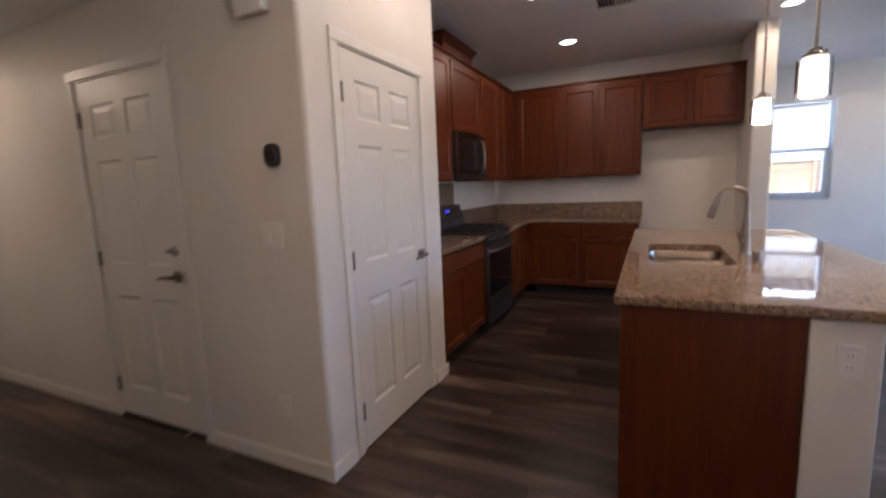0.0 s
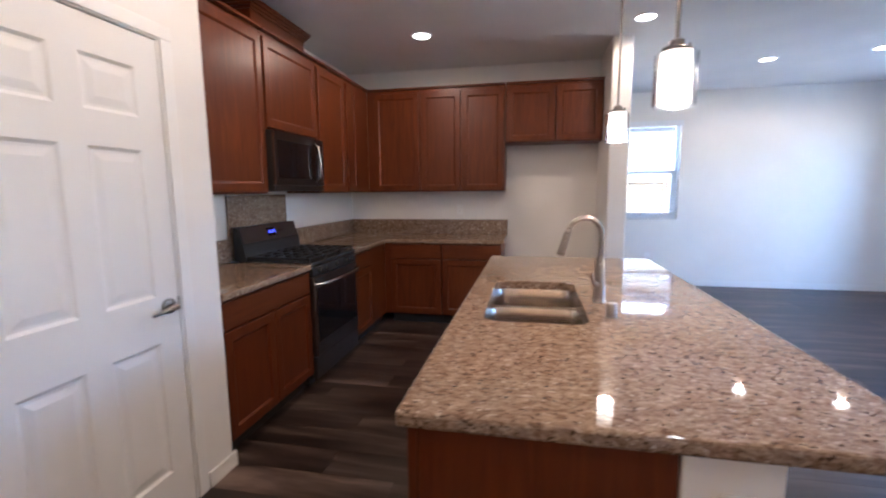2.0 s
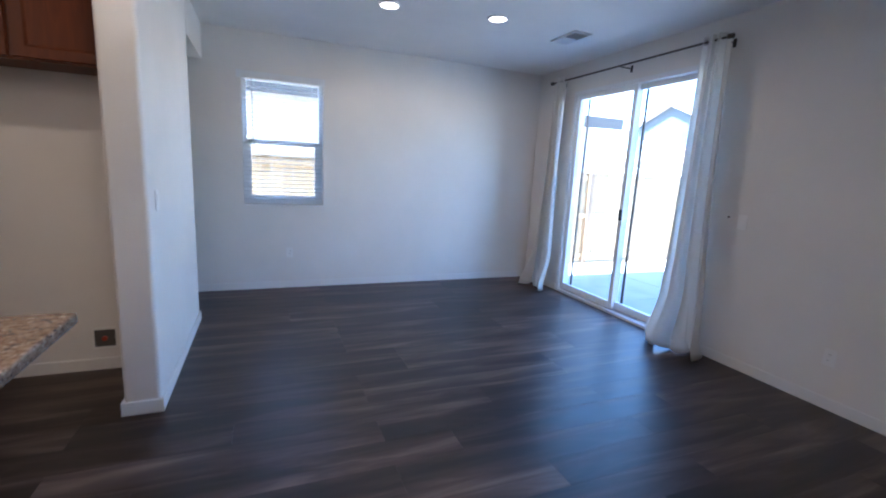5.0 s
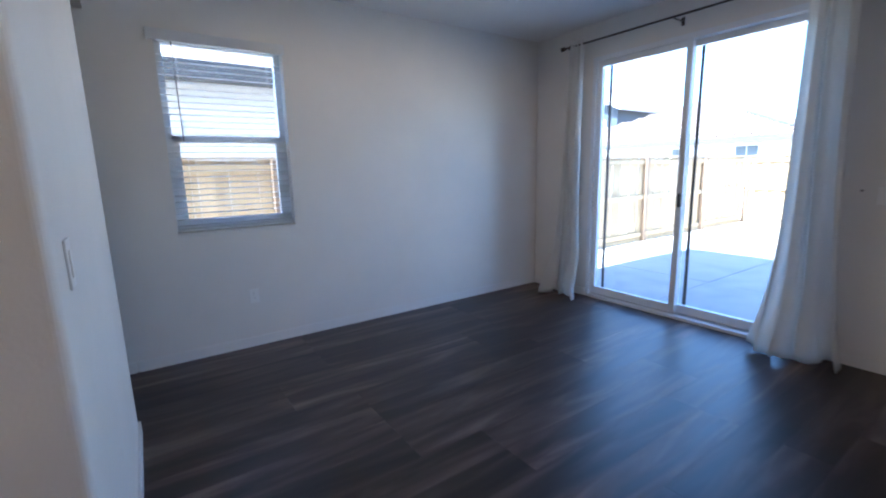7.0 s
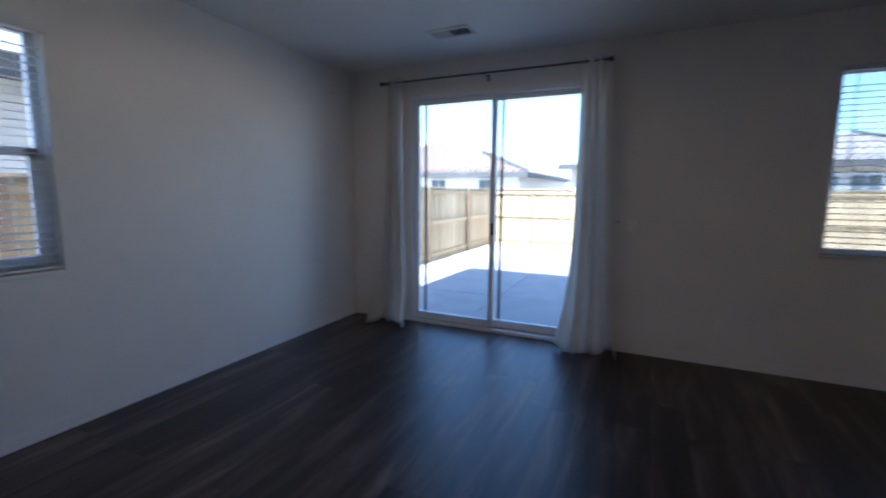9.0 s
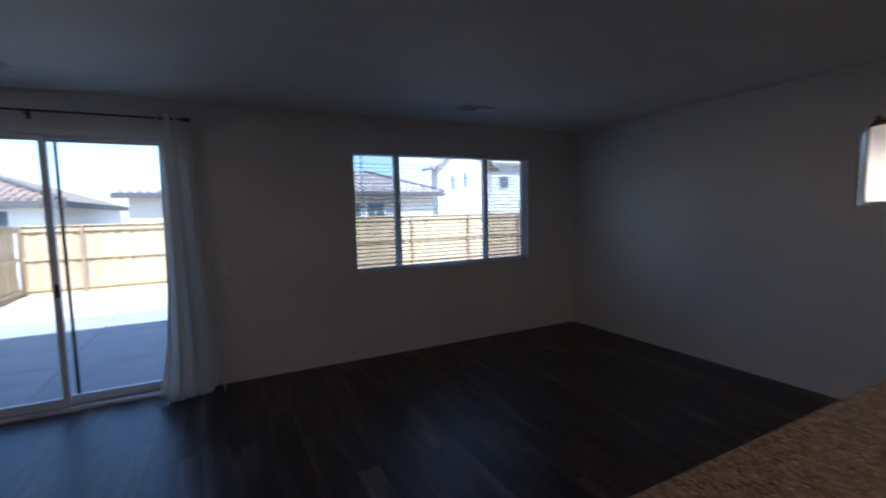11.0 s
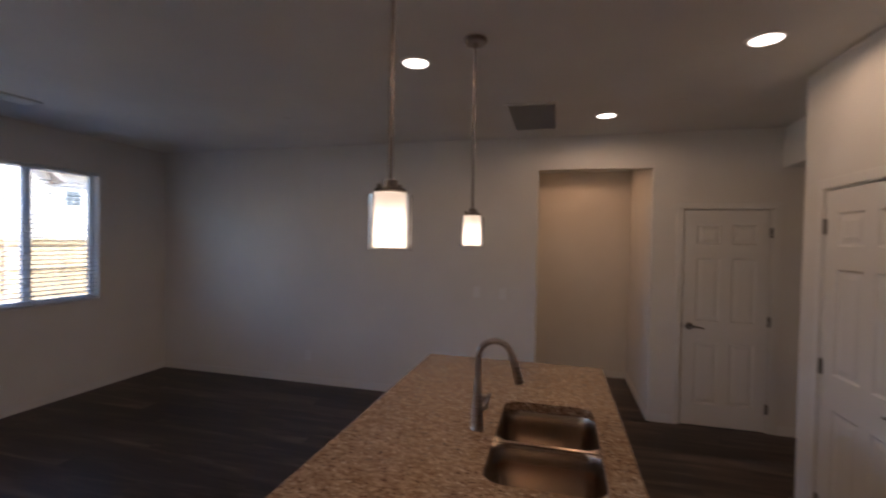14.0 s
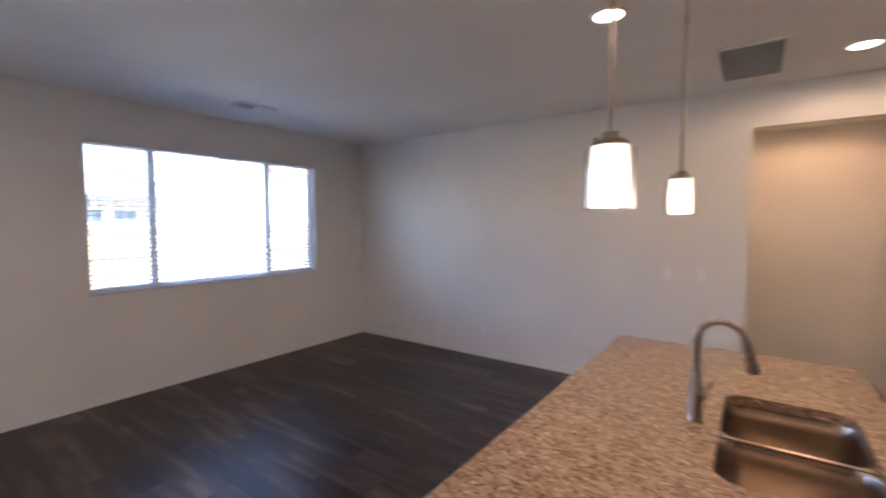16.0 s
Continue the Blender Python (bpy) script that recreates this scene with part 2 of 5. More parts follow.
def slat_mat():
    m, n, l, b = mat("blind_slat", 0.45)
    v = coords(n, l)
    l.new(ramp(n, l, noise_tex(n, l, v, 4, 3), [(0.3, (0.74, 0.76, 0.78)), (0.7, (0.80, 0.82, 0.84))]), b.inputs["Base Color"])
    tl, mx = n.new("ShaderNodeBsdfTranslucent"), n.new("ShaderNodeMixShader")
    tl.inputs["Color"].default_value = (0.80, 0.80, 0.78, 1)
    mx.inputs[0].default_value = 0.22
    l.new(b.outputs[0], mx.inputs[1])
    l.new(tl.outputs[0], mx.inputs[2])
    l.new(mx.outputs[0], n["Material Output"].inputs["Surface"])
    return m


SLAT = slat_mat()


def rough_mat(name, stops, scale, rough=0.85, detail=6, bstr=0.3, bd=0.01, axis=(1, 1, 1), rand=0.0):
    m, n, l, b = mat(name, rough)
    v = coords(n, l, axis)
    f = noise_tex(n, l, v, scale, detail, 0.6)
    c = ramp(n, l, f, stops)
    big = noise_tex(n, l, coords(n, l), scale * 0.13, 3)
    c = mixc(n, l, c, stops[0][1], span(n, l, big, 0.0, 0.35))
    if rand:
        r = n.new("ShaderNodeObjectInfo").outputs["Random"]
        tone = ramp(n, l, r, [(0.0, (1 - rand, 1 - rand, 1 - rand)), (1.0, (1 + rand, 1 + rand, 1 + rand))])
        c = mixc(n, l, c, tone, 1.0, "MULTIPLY")
    l.new(c, b.inputs["Base Color"])
    bump(n, l, b, noise_tex(n, l, v, scale * 4, 3), bstr, bd)
    return m


CONCRETE = rough_mat("concrete", [(0.3, (0.24, 0.24, 0.242)), (0.7, (0.32, 0.32, 0.32))], 3, 0.9, 7, 0.2, 0.004)
DIRT = rough_mat("bare_ground", [(0.3, (0.42, 0.36, 0.28)), (0.7, (0.54, 0.48, 0.39))], 2.5, 0.95, 8, 0.5, 0.03)
FENCE = rough_mat("cedar_board", [(0.3, (0.40, 0.285, 0.150)), (0.7, (0.56, 0.435, 0.260))], 3, 0.8, 6, 0.3, 0.003, (8, 8, 0.7), 0.14)
STUCCO = rough_mat("pale_stucco", [(0.3, (0.66, 0.645, 0.61)), (0.7, (0.74, 0.725, 0.69))], 6, 0.9, 6, 0.6, 0.006)
STUCCO_G = rough_mat("grey_siding", [(0.3, (0.05, 0.06, 0.072)), (0.7, (0.075, 0.086, 0.10))], 5, 0.8, 5, 0.2, 0.004)
STUCCO_T = rough_mat("tan_stucco", [(0.3, (0.54, 0.50, 0.44)), (0.7, (0.63, 0.59, 0.53))], 6, 0.9, 6, 0.6, 0.006)
TILE = rough_mat("roof_tile", [(0.3, (0.33, 0.285, 0.265)), (0.7, (0.44, 0.39, 0.365))], 7, 0.85, 5, 0.4, 0.01, (1, 1, 1), 0.15)
TILE_B = rough_mat("brown_roof_tile", [(0.3, (0.205, 0.148, 0.111)), (0.7, (0.273, 0.203, 0.153))], 7, 0.85, 5, 0.4, 0.01, (1, 1, 1), 0.15)
POSTW = rough_mat("weathered_post", [(0.3, (0.24, 0.16, 0.095)), (0.7, (0.34, 0.24, 0.15))], 3, 0.8, 6, 0.3, 0.003, (8, 8, 0.7))
FASCIA = paint("fascia_paint", (0.085, 0.08, 0.075), 0.6, 0.1, 60)
FARGLASS, _, _, fgb = mat("far_window_glass", 0.25, 0.0, (0.12, 0.14, 0.15))
fgb.inputs["Specular IOR Level"].default_value = 0.15
VENTDARK = paint("vent_shadow", (0.015, 0.015, 0.015), 0.8, 0.05, 60)
VENTGREY = paint("vent_grey", (0.32, 0.32, 0.33), 0.7, 0.05, 60)

# ---------------------------------------------------------------- building helpers
def box(bm, x0, x1, y0, y1, z0, z1):
    vs = [bm.verts.new((x, y, z)) for z in (z0, z1) for y in (y0, y1) for x in (x0, x1)]
    for f in ((0, 2, 3, 1), (4, 5, 7, 6), (0, 1, 5, 4), (2, 6, 7, 3), (0, 4, 6, 2), (1, 3, 7, 5)):
        bm.faces.new([vs[i] for i in f])
    return bm


def slab(x0, x1, y0, y1, z0, z1, bevel=0.0, segments=2):
    bm = bmesh.new()
    box(bm, x0, x1, y0, y1, z0, z1)
    if bevel:
        bmesh.ops.bevel(bm, geom=list(bm.edges), offset=bevel, segments=segments, profile=0.6, affect="EDGES")
    return bm


def ring(bm, centre, ax, ay, radius, seg):
    return [bm.verts.new(centre + (ax * math.cos(a) + ay * math.sin(a)) * radius)
            for a in (2 * math.pi * i / seg for i in range(seg))]


def tube(bm, pts, radii, seg=14, caps=True):
    """A pipe along points, with a radius at each."""
    pts = [Vector(p) for p in pts]
    if isinstance(radii, (int, float)):
        radii = [radii] * len(pts)
    rings, ref = [], None
    for i, p in enumerate(pts):
        d = (pts[min(i + 1, len(pts) - 1)] - pts[max(i - 1, 0)]).normalized()
        if ref is None:
            ref = d.orthogonal().normalized()
        ax = (ref - d * ref.dot(d)).normalized()
        ref = ax
        rings.append(ring(bm, p, ax, d.cross(ax), radii[i], seg))
    for a, b in zip(rings, rings[1:]):
        for i in range(seg):
            bm.faces.new((a[i], a[(i + 1) % seg], b[(i + 1) % seg], b[i]))
    if caps:
        bm.faces.new(rings[0][::-1])
        bm.faces.new(rings[-1])
    return bm


def lathe(bm, profile, seg=32, centre=(0, 0, 0), closed=False):
    """Turns a profile of (radius, height) round the z axis."""
    c = Vector(centre)
    rings = [ring(bm, c + Vector((0, 0, z)), Vector((1, 0, 0)), Vector((0, 1, 0)), max(r, 1e-4), seg) for r, z in profile]
    pairs = list(zip(rings, rings[1:])) + ([(rings[-1], rings[0])] if closed else [])
    for a, b in pairs:
        for i in range(seg):
            bm.faces.new((a[i], a[(i + 1) % seg], b[(i + 1) % seg], b[i]))
    if not closed:
        bm.faces.new(rings[0][::-1])
        bm.faces.new(rings[-1])
    return bm


def mesh_of(name, bm, material, smooth=False):
    bmesh.ops.recalc_face_normals(bm, faces=list(bm.faces))
    me = bpy.data.meshes.new(name)
    bm.to_mesh(me)
    bm.free()
    me.materials.append(material)
    if smooth:
        for p in me.polygons:
            p.use_smooth = True
    return me


def part(name, bm, material, parent=None, label="", smooth=False):
    ob = new(name, mesh_of(name, bm, material, smooth))
    if smooth:
        ob.data.set_sharp_from_angle(angle=radians(38))
    if parent is not None:
        ob.parent = parent
    if label:
        tagged(ob, label)
    return ob


def thing(name, m, label, category, group="", kind=""):
    ob = new(name)
    ob.empty_display_size = 0.1
    ob.matrix_world = m
    ob.matrix_basis = m
    return tagged(ob, label, category, group, kind)


def structure(name, bm, material, label, category):
    return tagged(part(name, bm, material), label, category, kind="structure")


def wall(name, axis, a0, a1, u0, u1, holes=(), z0=0.0, z1=2.78, material=WALL, label="off-white painted drywall wall", bull=()):
    """A wall across axis (its thickness a0 to a1), along u0 to u1, with holes (u, u, z, z) right through it."""
    bm = bmesh.new()
    cuts = sorted({u0, u1, *(h[0] for h in holes), *(h[1] for h in holes)})

    def put(p, q, r, s):
        if axis == "x":
            box(bm, a0, a1, p, q, r, s)
        else:
            box(bm, p, q, a0, a1, r, s)
    for p, q in zip(cuts, cuts[1:]):
        hs = [h for h in holes if h[0] <= p + 1e-6 and h[1] >= q - 1e-6]
        if not hs:
            put(p, q, z0, z1)
        for h in hs:
            if h[2] > z0 + 1e-6:
                put(p, q, z0, h[2])
            if h[3] < z1 - 1e-6:
                put(p, q, h[3], z1)
    if bull:
        edges = [e for e in bm.edges if abs(e.verts[0].co.z - e.verts[1].co.z) > 0.3 and
                 any(abs(e.verts[0].co.x - bx) < 1e-4 and abs(e.verts[0].co.y - by) < 1e-4 for bx, by in bull)]
        bmesh.ops.bevel(bm, geom=edges, offset=0.022, segments=5, profile=0.5, affect="EDGES")
    ob = structure(name, bm, material, label, "wall")
    return ob


# ---------------------------------------------------------------- the shell
H = 2.78
wall("wall_east", "x", 6.45, 6.60, -1.42, 6.48, [(3.71, 5.58, 0.0, 2.46), (-0.46, 1.985, 1.0, 2.39)])
wall("wall_north", "y", 6.33, 6.48, 0.80, 6.45, [(2.745, 3.592, 0.978, 2.352)])
wall("wall_south", "y", -1.42, -1.30, -4.30, 6.45, [(0.64, 1.72, 0.0, 2.445), (-0.365, 0.37, 0.0, 2.06)])
wall("wall_hall_recess_back", "y", -2.77, -2.65, 0.50, 1.97)
wall("wall_hall_recess_west", "x", 0.50, 0.64, -2.65, -1.42)
wall("wall_hall_recess_east", "x", 1.85, 1.97, -2.65, -1.42)
wall("wall_thermostat", "y", 0.0, 0.12, -4.30, 0.012, [(-1.685, -0.885, 0.0, 2.06)], bull=[(0.012, 0.0)])
wall("wall_pantry_east", "x", -0.12, 0.012, 0.12, 1.285, [(0.245, 1.025, 0.0, 2.06)], bull=[(0.012, 1.285)])
wall("wall_pantry_north", "y", 1.165, 1.285, -0.76, -0.12)
wall("wall_kitchen_west", "x", -0.76, -0.64, 1.285, 4.58)
wall("wall_kitchen_north", "y", 4.46, 4.58, -0.64, 2.21)
wall("wall_wing", "x", 2.21, 2.39, 3.765, 5.38, bull=[(2.21, 3.765), (2.39, 3.765), (2.39, 5.38)])
wall("wall_header", "x", 2.21, 2.39, 5.38, 6.33, z0=2.44)
wall("wall_passage_west", "x", 0.80, 0.92, 4.58, 6.33)
wall("wall_hall_west", "x", -4.42, -4.30, -1.42, 0.12)
structure("ceiling", slab(-4.42, 6.60, -2.77, 6.48, H, H + 0.12), CEIL, "white painted textured drywall ceiling", "ceiling")
structure("ceiling_hall", slab(-4.30, -0.43, -1.30, 0.0, 2.42, H - 0.002), CEIL, "lowered white painted hall ceiling", "ceiling")
structure("ceiling_recess", slab(0.64, 1.85, -2.65, -1.42, 2.62, H - 0.002), CEIL, "lowered white ceiling of the hall recess", "ceiling")
# unseen mass assumed above the rooms, added to shade the patio
structure("upper_storey", slab(-4.5, 6.62, -6.0, 6.50, 2.95, 5.65), STUCCO, "unseen pale stucco block above the rooms, casts the patio shade", "wall")
floor = structure("floor", slab(-4.42, 6.60, -2.77, 6.48, -0.12, -0.006), RUBBER, "grey-brown wood-look vinyl plank floor", "floor")
wall("wall_pantry_west", "x", -0.76, -0.64, 0.12, 1.165)
wall("wall_closet_back", "y", -2.22, -2.10, -0.60, 0.50)
wall("wall_garage_back", "y", 1.00, 1.12, -1.90, -0.76)
structure("ground", slab(-60, 90, -75, 75, -0.40, -0.15), DIRT, "bare sandy backyard ground in sun", "ground")

# ---------------------------------------------------------------- doors
def moulded(u0, u1, z0, z1, y=0.0, depth=0.008, steps=((0.0, 0.0), (0.012, 1.0), (0.022, 1.0), (0.050, 0.25))):
    """A moulded panel in the plane y: nested rectangles that dip and rise again, facing -y."""
    bm = bmesh.new()
    loops = []
    for inset, d in steps:
        a, b, c, e = u0 + inset, u1 - inset, z0 + inset, z1 - inset
        loops.append([bm.verts.new((px, y + depth * d, pz)) for px, pz in ((a, c), (b, c), (b, e), (a, e))])
    for p, q in zip(loops, loops[1:]):
        for i in range(4):
            bm.faces.new((p[i], p[(i + 1) % 4], q[(i + 1) % 4], q[i]))
    bm.faces.new(loops[-1])
    return bm


def frame_pieces(bm, cols, rows, y0, y1, u0, u1, z0, z1):
    """What is left of a leaf once the panels (cols x rows) are taken out."""
    us = sorted({u0, u1, *(c for p in cols for c in p)})
    zs = sorted({z0, z1, *(c for p in rows for c in p)})
    for a, b in zip(us, us[1:]):
        for c, d in zip(zs, zs[1:]):
            if (a, b) in cols and (c, d) in rows:
                continue
            box(bm, a, b, y0, y1, c, d)
    bmesh.ops.remove_doubles(bm, verts=list(bm.verts), dist=1e-5)
    return bm


def lever(parent, x, z, turn, material=SATIN):
    """A round rose with a lever that points to turn (+1 or -1 along x)."""
    h = part("handle", tube(bmesh.new(), [(x, 0.0, z), (x, -0.012, z), (x, -0.015, z)], [0.033, 0.033, 0.026], 24), material, parent, "brushed nickel lever handle", True)
    neck = tube(bmesh.new(), [(x, -0.014, z), (x, -0.05, z)], 0.011, 14)
    part("neck", neck, material, h, smooth=True)
    pts = [(x, -0.05, z), (x + turn * 0.03, -0.054, z + 0.002), (x + turn * 0.075, -0.05, z - 0.004), (x + turn * 0.115, -0.042, z - 0.012)]
    part("lever", tube(bmesh.new(), pts, [0.012, 0.0105, 0.009, 0.007], 12), material, h, smooth=True)
    return h


def six_panel_door(name, m, w, hinge_left, label, deadbolt=False):
    d = thing(name, m, label, "door", kind="structure")
    hgt = 2.035
    st, mid = 0.112, 0.095
    pw = (w - 2 * st - mid) / 2
    cols = [(st, st + pw), (st + pw + mid, w - st)]
    rows = [(0.215, 0.80), (0.995, 1.59), (1.715, 1.905)]
    leaf = bmesh.new()
    frame_pieces(leaf, cols, rows, 0.001, 0.036, 0.003, w - 0.003, 0.010, hgt)
    box(leaf, 0.004, w - 0.004, 0.024, 0.034, 0.011, hgt - 0.001)
    lf = part("leaf", leaf, DOORW, d)
    for c in cols:
        for r in rows:
            part("panel", moulded(*c, *r, y=0.001, depth=0.0075), DOORW, lf)
    jamb = bmesh.new()
    box(jamb, -0.020, -0.001, 0.0, 0.118, 0, hgt + 0.006)
    box(jamb, w + 0.001, w + 0.020, 0.0, 0.118, 0, hgt + 0.006)
    box(jamb, -0.020, w + 0.020, 0.0, 0.118, hgt + 0.006, hgt + 0.024)
    part("jamb", jamb, TRIM, d)
    back = bmesh.new()
    box(back, -0.001, w + 0.001, 0.05, 0.062, 0, hgt + 0.006)
    part("stop", back, DOORW, d)
    cw = 0.058
    for nm, b in (("casing", (-0.012 - cw, -0.012, -0.011, -0.0005, 0, hgt + 0.013)), ("casing", (w + 0.012, w + 0.012 + cw, -0.011, -0.0005, 0, hgt + 0.013)),
                  ("casing", (-0.012 - cw, w + 0.012 + cw, -0.011, -0.0005, hgt + 0.013, hgt + 0.013 + cw))):
        bm = slab(*b, 0.005, 2)
        part(nm, bm, TRIM, d)
    hx = 0.0 if hinge_left else w
    for z in (0.22, 1.02, 1.83):
        hb = tube(bmesh.new(), [(hx, -0.006, z - 0.045), (hx, -0.006, z + 0.045)], 0.007, 10)
        box(hb, hx - 0.014, hx + 0.014, -0.003, 0.003, z - 0.045, z + 0.045)
        part("hinge", hb, DARKNI, d, "dark nickel butt hinge")
    kx = w - 0.062 if hinge_left else 0.062
    lever(d, kx, 0.945, -1 if hinge_left else 1)
    part("strike", slab(kx + (0.055 if hinge_left else -0.062), kx + (0.062 if hinge_left else -0.055), -0.004, 0.02, 0.915, 0.975), NICKEL, d)
    if deadbolt:
        part("deadbolt", tube(bmesh.new(), [(kx, 0.004, 1.085), (kx, -0.012, 1.085), (kx, -0.018, 1.085)], [0.030, 0.028, 0.022], 24), NICKEL, d, "nickel deadbolt rose", True)
        part("thumb_turn", slab(kx - 0.035, kx + 0.035, -0.034, -0.018, 1.077, 1.093, 0.004), DARKNI, d, "dark thumb turn")
        # dark strips put in for the shadowed gap under the door
        part("door_sweep", slab(0.002, w - 0.002, -0.006, 0.004, 0.004, 0.034, 0.002), BLACKPL, d, "dark strip for the shadow under the door")
        part("threshold", slab(0.0, w, -0.012, 0.05, 0.0005, 0.010, 0.002), BRONZE, d)
    return d


six_panel_door("door_1", pose(0.012, 0.255, 0, 0, 0, 90), 0.76, True, "closed white six-panel pantry door with nickel lever")
six_panel_door("door_2", pose(0.360, -1.30, 0, 0, 0, 180), 0.715, False, "closed white six-panel closet door with nickel lever")
six_panel_door("door_3", pose(-1.675, 0.0, 0), 0.78, True, "closed white six-panel hall door with dark deadbolt", True)
sl = tube(bmesh.new(), [(0.0, 0, 0), (0.0, -0.06, 0.0)], 0.006, 10)
ds = thing("door_stop", pose(-0.97, -0.016, 0.05), "small nickel spring door stop on the baseboard", "door stop")
part("spring", sl, NICKEL, ds)


# ---------------------------------------------------------------- windows
def pane(name, bm, parent):
    ob = part(name, bm, PANE, parent)
    ob.visible_shadow = False
    return ob


def blind(m, w, h, label, wand_at, over=0.0):
    """Faux-wood blind in the plane y = 0, slats open; local x along the window, z from the sill."""
    b = thing("window_blind", m, label, "blind", "window blinds")
    part("headrail", slab(0.004, w - 0.004, -0.028, 0.028, h - 0.036, h - 0.002, 0.004), SLAT, b)
    if over:
        part("valance", slab(-over, w + over * 0.4, -0.062, -0.046, h - 0.045, h + 0.028, 0.003), SLAT, b)
    else:
        part("valance", slab(0.0, w, -0.040, -0.030, h - 0.034, h - 0.001, 0.003), SLAT, b)
    n = int((h - 0.10) / 0.0445)
    bm = bmesh.new()
    segs = 4
    tilt = 0.06
    lo, hi = [], []
    for i in range(segs + 1):
        q = i / segs - 0.5
        yy = q * 0.049
        zz = 0.002 * (1 - 4 * q * q) + yy * tilt
        lo.append([bm.verts.new((x, yy, zz - 0.0012)) for x in (0.006, w - 0.006)])
        hi.append([bm.verts.new((x, yy, zz + 0.0012)) for x in (0.006, w - 0.006)])
    for i in range(segs):
        bm.faces.new((hi[i][0], hi[i][1], hi[i + 1][1], hi[i + 1][0]))
        bm.faces.new((lo[i][0], lo[i + 1][0], lo[i + 1][1], lo[i][1]))
    bm.faces.new((lo[0][0], lo[0][1], hi[0][1], hi[0][0]))
    bm.faces.new((lo[-1][0], hi[-1][0], hi[-1][1], lo[-1][1]))
    me = mesh_of("slat", bm, SLAT)
    for i in range(n):
        s = new("slat", me)
        s.parent = b
        s.location = (0, 0, 0.042 + i * 0.0445)
    part("bottom_rail", slab(0.004, w - 0.004, -0.026, 0.026, 0.002, 0.020, 0.004), SLAT, b)
    cords = [0.12, w - 0.12] + ([w / 2 - 0.35, w / 2 + 0.35] if w > 1.5 else [])
    for x in cords:
        part("ladder_cord", tube(bmesh.new(), [(x, -0.025, 0.02), (x, -0.025, h - 0.036)], 0.0011, 6), SLAT, b)
    part("wand", tube(bmesh.new(), [(wand_at, -0.044, h - 0.04), (wand_at + 0.006, -0.042, h * 0.48)], 0.004, 8), GREYPL, b)
    return b


w1 = thing("window_1", pose(2.745, 6.33, 0.978), "white vinyl single-hung window with lowered lower sash", "window", kind="structure")
W1, H1 = 0.847, 1.374
fr = bmesh.new()
for bx in ((0.0, 0.045, 0.085, 0.145, 0, H1), (W1 - 0.045, W1, 0.085, 0.145, 0, H1), (0.045, W1 - 0.045, 0.085, 0.145, 0, 0.05), (0.045, W1 - 0.045, 0.085, 0.145, H1 - 0.045, H1)):
    box(fr, *bx)
part("window_frame", fr, VINYL, w1)
sash = bmesh.new()
for bx in ((0.045, 0.085, 0.078, 0.108, 0.05, 0.70), (W1 - 0.085, W1 - 0.045, 0.078, 0.108, 0.05, 0.70), (0.085, W1 - 0.085, 0.078, 0.108, 0.05, 0.09), (0.045, W1 - 0.045, 0.078, 0.112, 0.655, 0.705)):
    box(sash, *bx)
part("lower_sash", sash, VINYL, w1)
pane("pane", slab(0.085, W1 - 0.085, 0.092, 0.096, 0.09, 0.655), w1)
pane("pane", slab(0.045, W1 - 0.045, 0.118, 0.122, 0.705, H1 - 0.045), w1)
part("window_sill", slab(-0.004, W1 + 0.004, -0.012, 0.084, -0.022, -0.002, 0.005), TRIM, w1)
blind(pose(2.747, 6.372, 0.983), 0.843, 1.367, "white faux-wood blind with open slats in the dining window", 0.10, 0.045)

w2 = thing("window_2", pose(6.45, 1.985, 1.0, 0, 0, -90), "wide white vinyl window with three panes", "window", kind="structure")
W2, H2 = 2.445, 1.39
fr = bmesh.new()
for bx in ((0.0, 0.026, 0.085, 0.145, 0, H2), (W2 - 0.026, W2, 0.085, 0.145, 0, H2), (0.026, W2 - 0.026, 0.085, 0.145, 0, 0.026), (0.026, W2 - 0.026, 0.085, 0.145, H2 - 0.026, H2)):
    box(fr, *bx)
part("window_frame", fr, VINYL, w2)
M1, M2 = 0.56, 1.81
for u in (M1, M2):
    part("mullion", slab(u - 0.026, u + 0.026, 0.080, 0.140, 0.026, H2 - 0.026, 0.004), VINYL, w2)
for a, b in ((0.026, M1 - 0.026), (M1 + 0.026, M2 - 0.026), (M2 + 0.026, W2 - 0.026)):
    s = bmesh.new()
    for bx in ((a, a + 0.014, 0.09, 0.125, 0.026, H2 - 0.026), (b - 0.014, b, 0.09, 0.125, 0.026, H2 - 0.026), (a + 0.014, b - 0.014, 0.09, 0.125, 0.026, 0.042), (a + 0.014, b - 0.014, 0.09, 0.125, H2 - 0.042, H2 - 0.026)):
        box(s, *bx)
    part("sash", s, VINYL, w2)
    if b - a < 1.0:
        part("insect_screen", slab(a + 0.002, b - 0.002, 0.128, 0.130, 0.03, H2 - 0.03), SCREEN, w2, "fine dark insect screen")
    pane("pane", slab(a + 0.014, b - 0.014, 0.106, 0.110, 0.042, H2 - 0.042), w2)
part("window_sill", slab(-0.004, W2 + 0.004, -0.012, 0.084, -0.020, -0.002, 0.005), TRIM, w2)
blind(pose(6.492, 1.983, 1.005, 0, 0, -90), 2.441, 1.383, "wide white faux-wood blind with open slats in the living room window", 0.09)

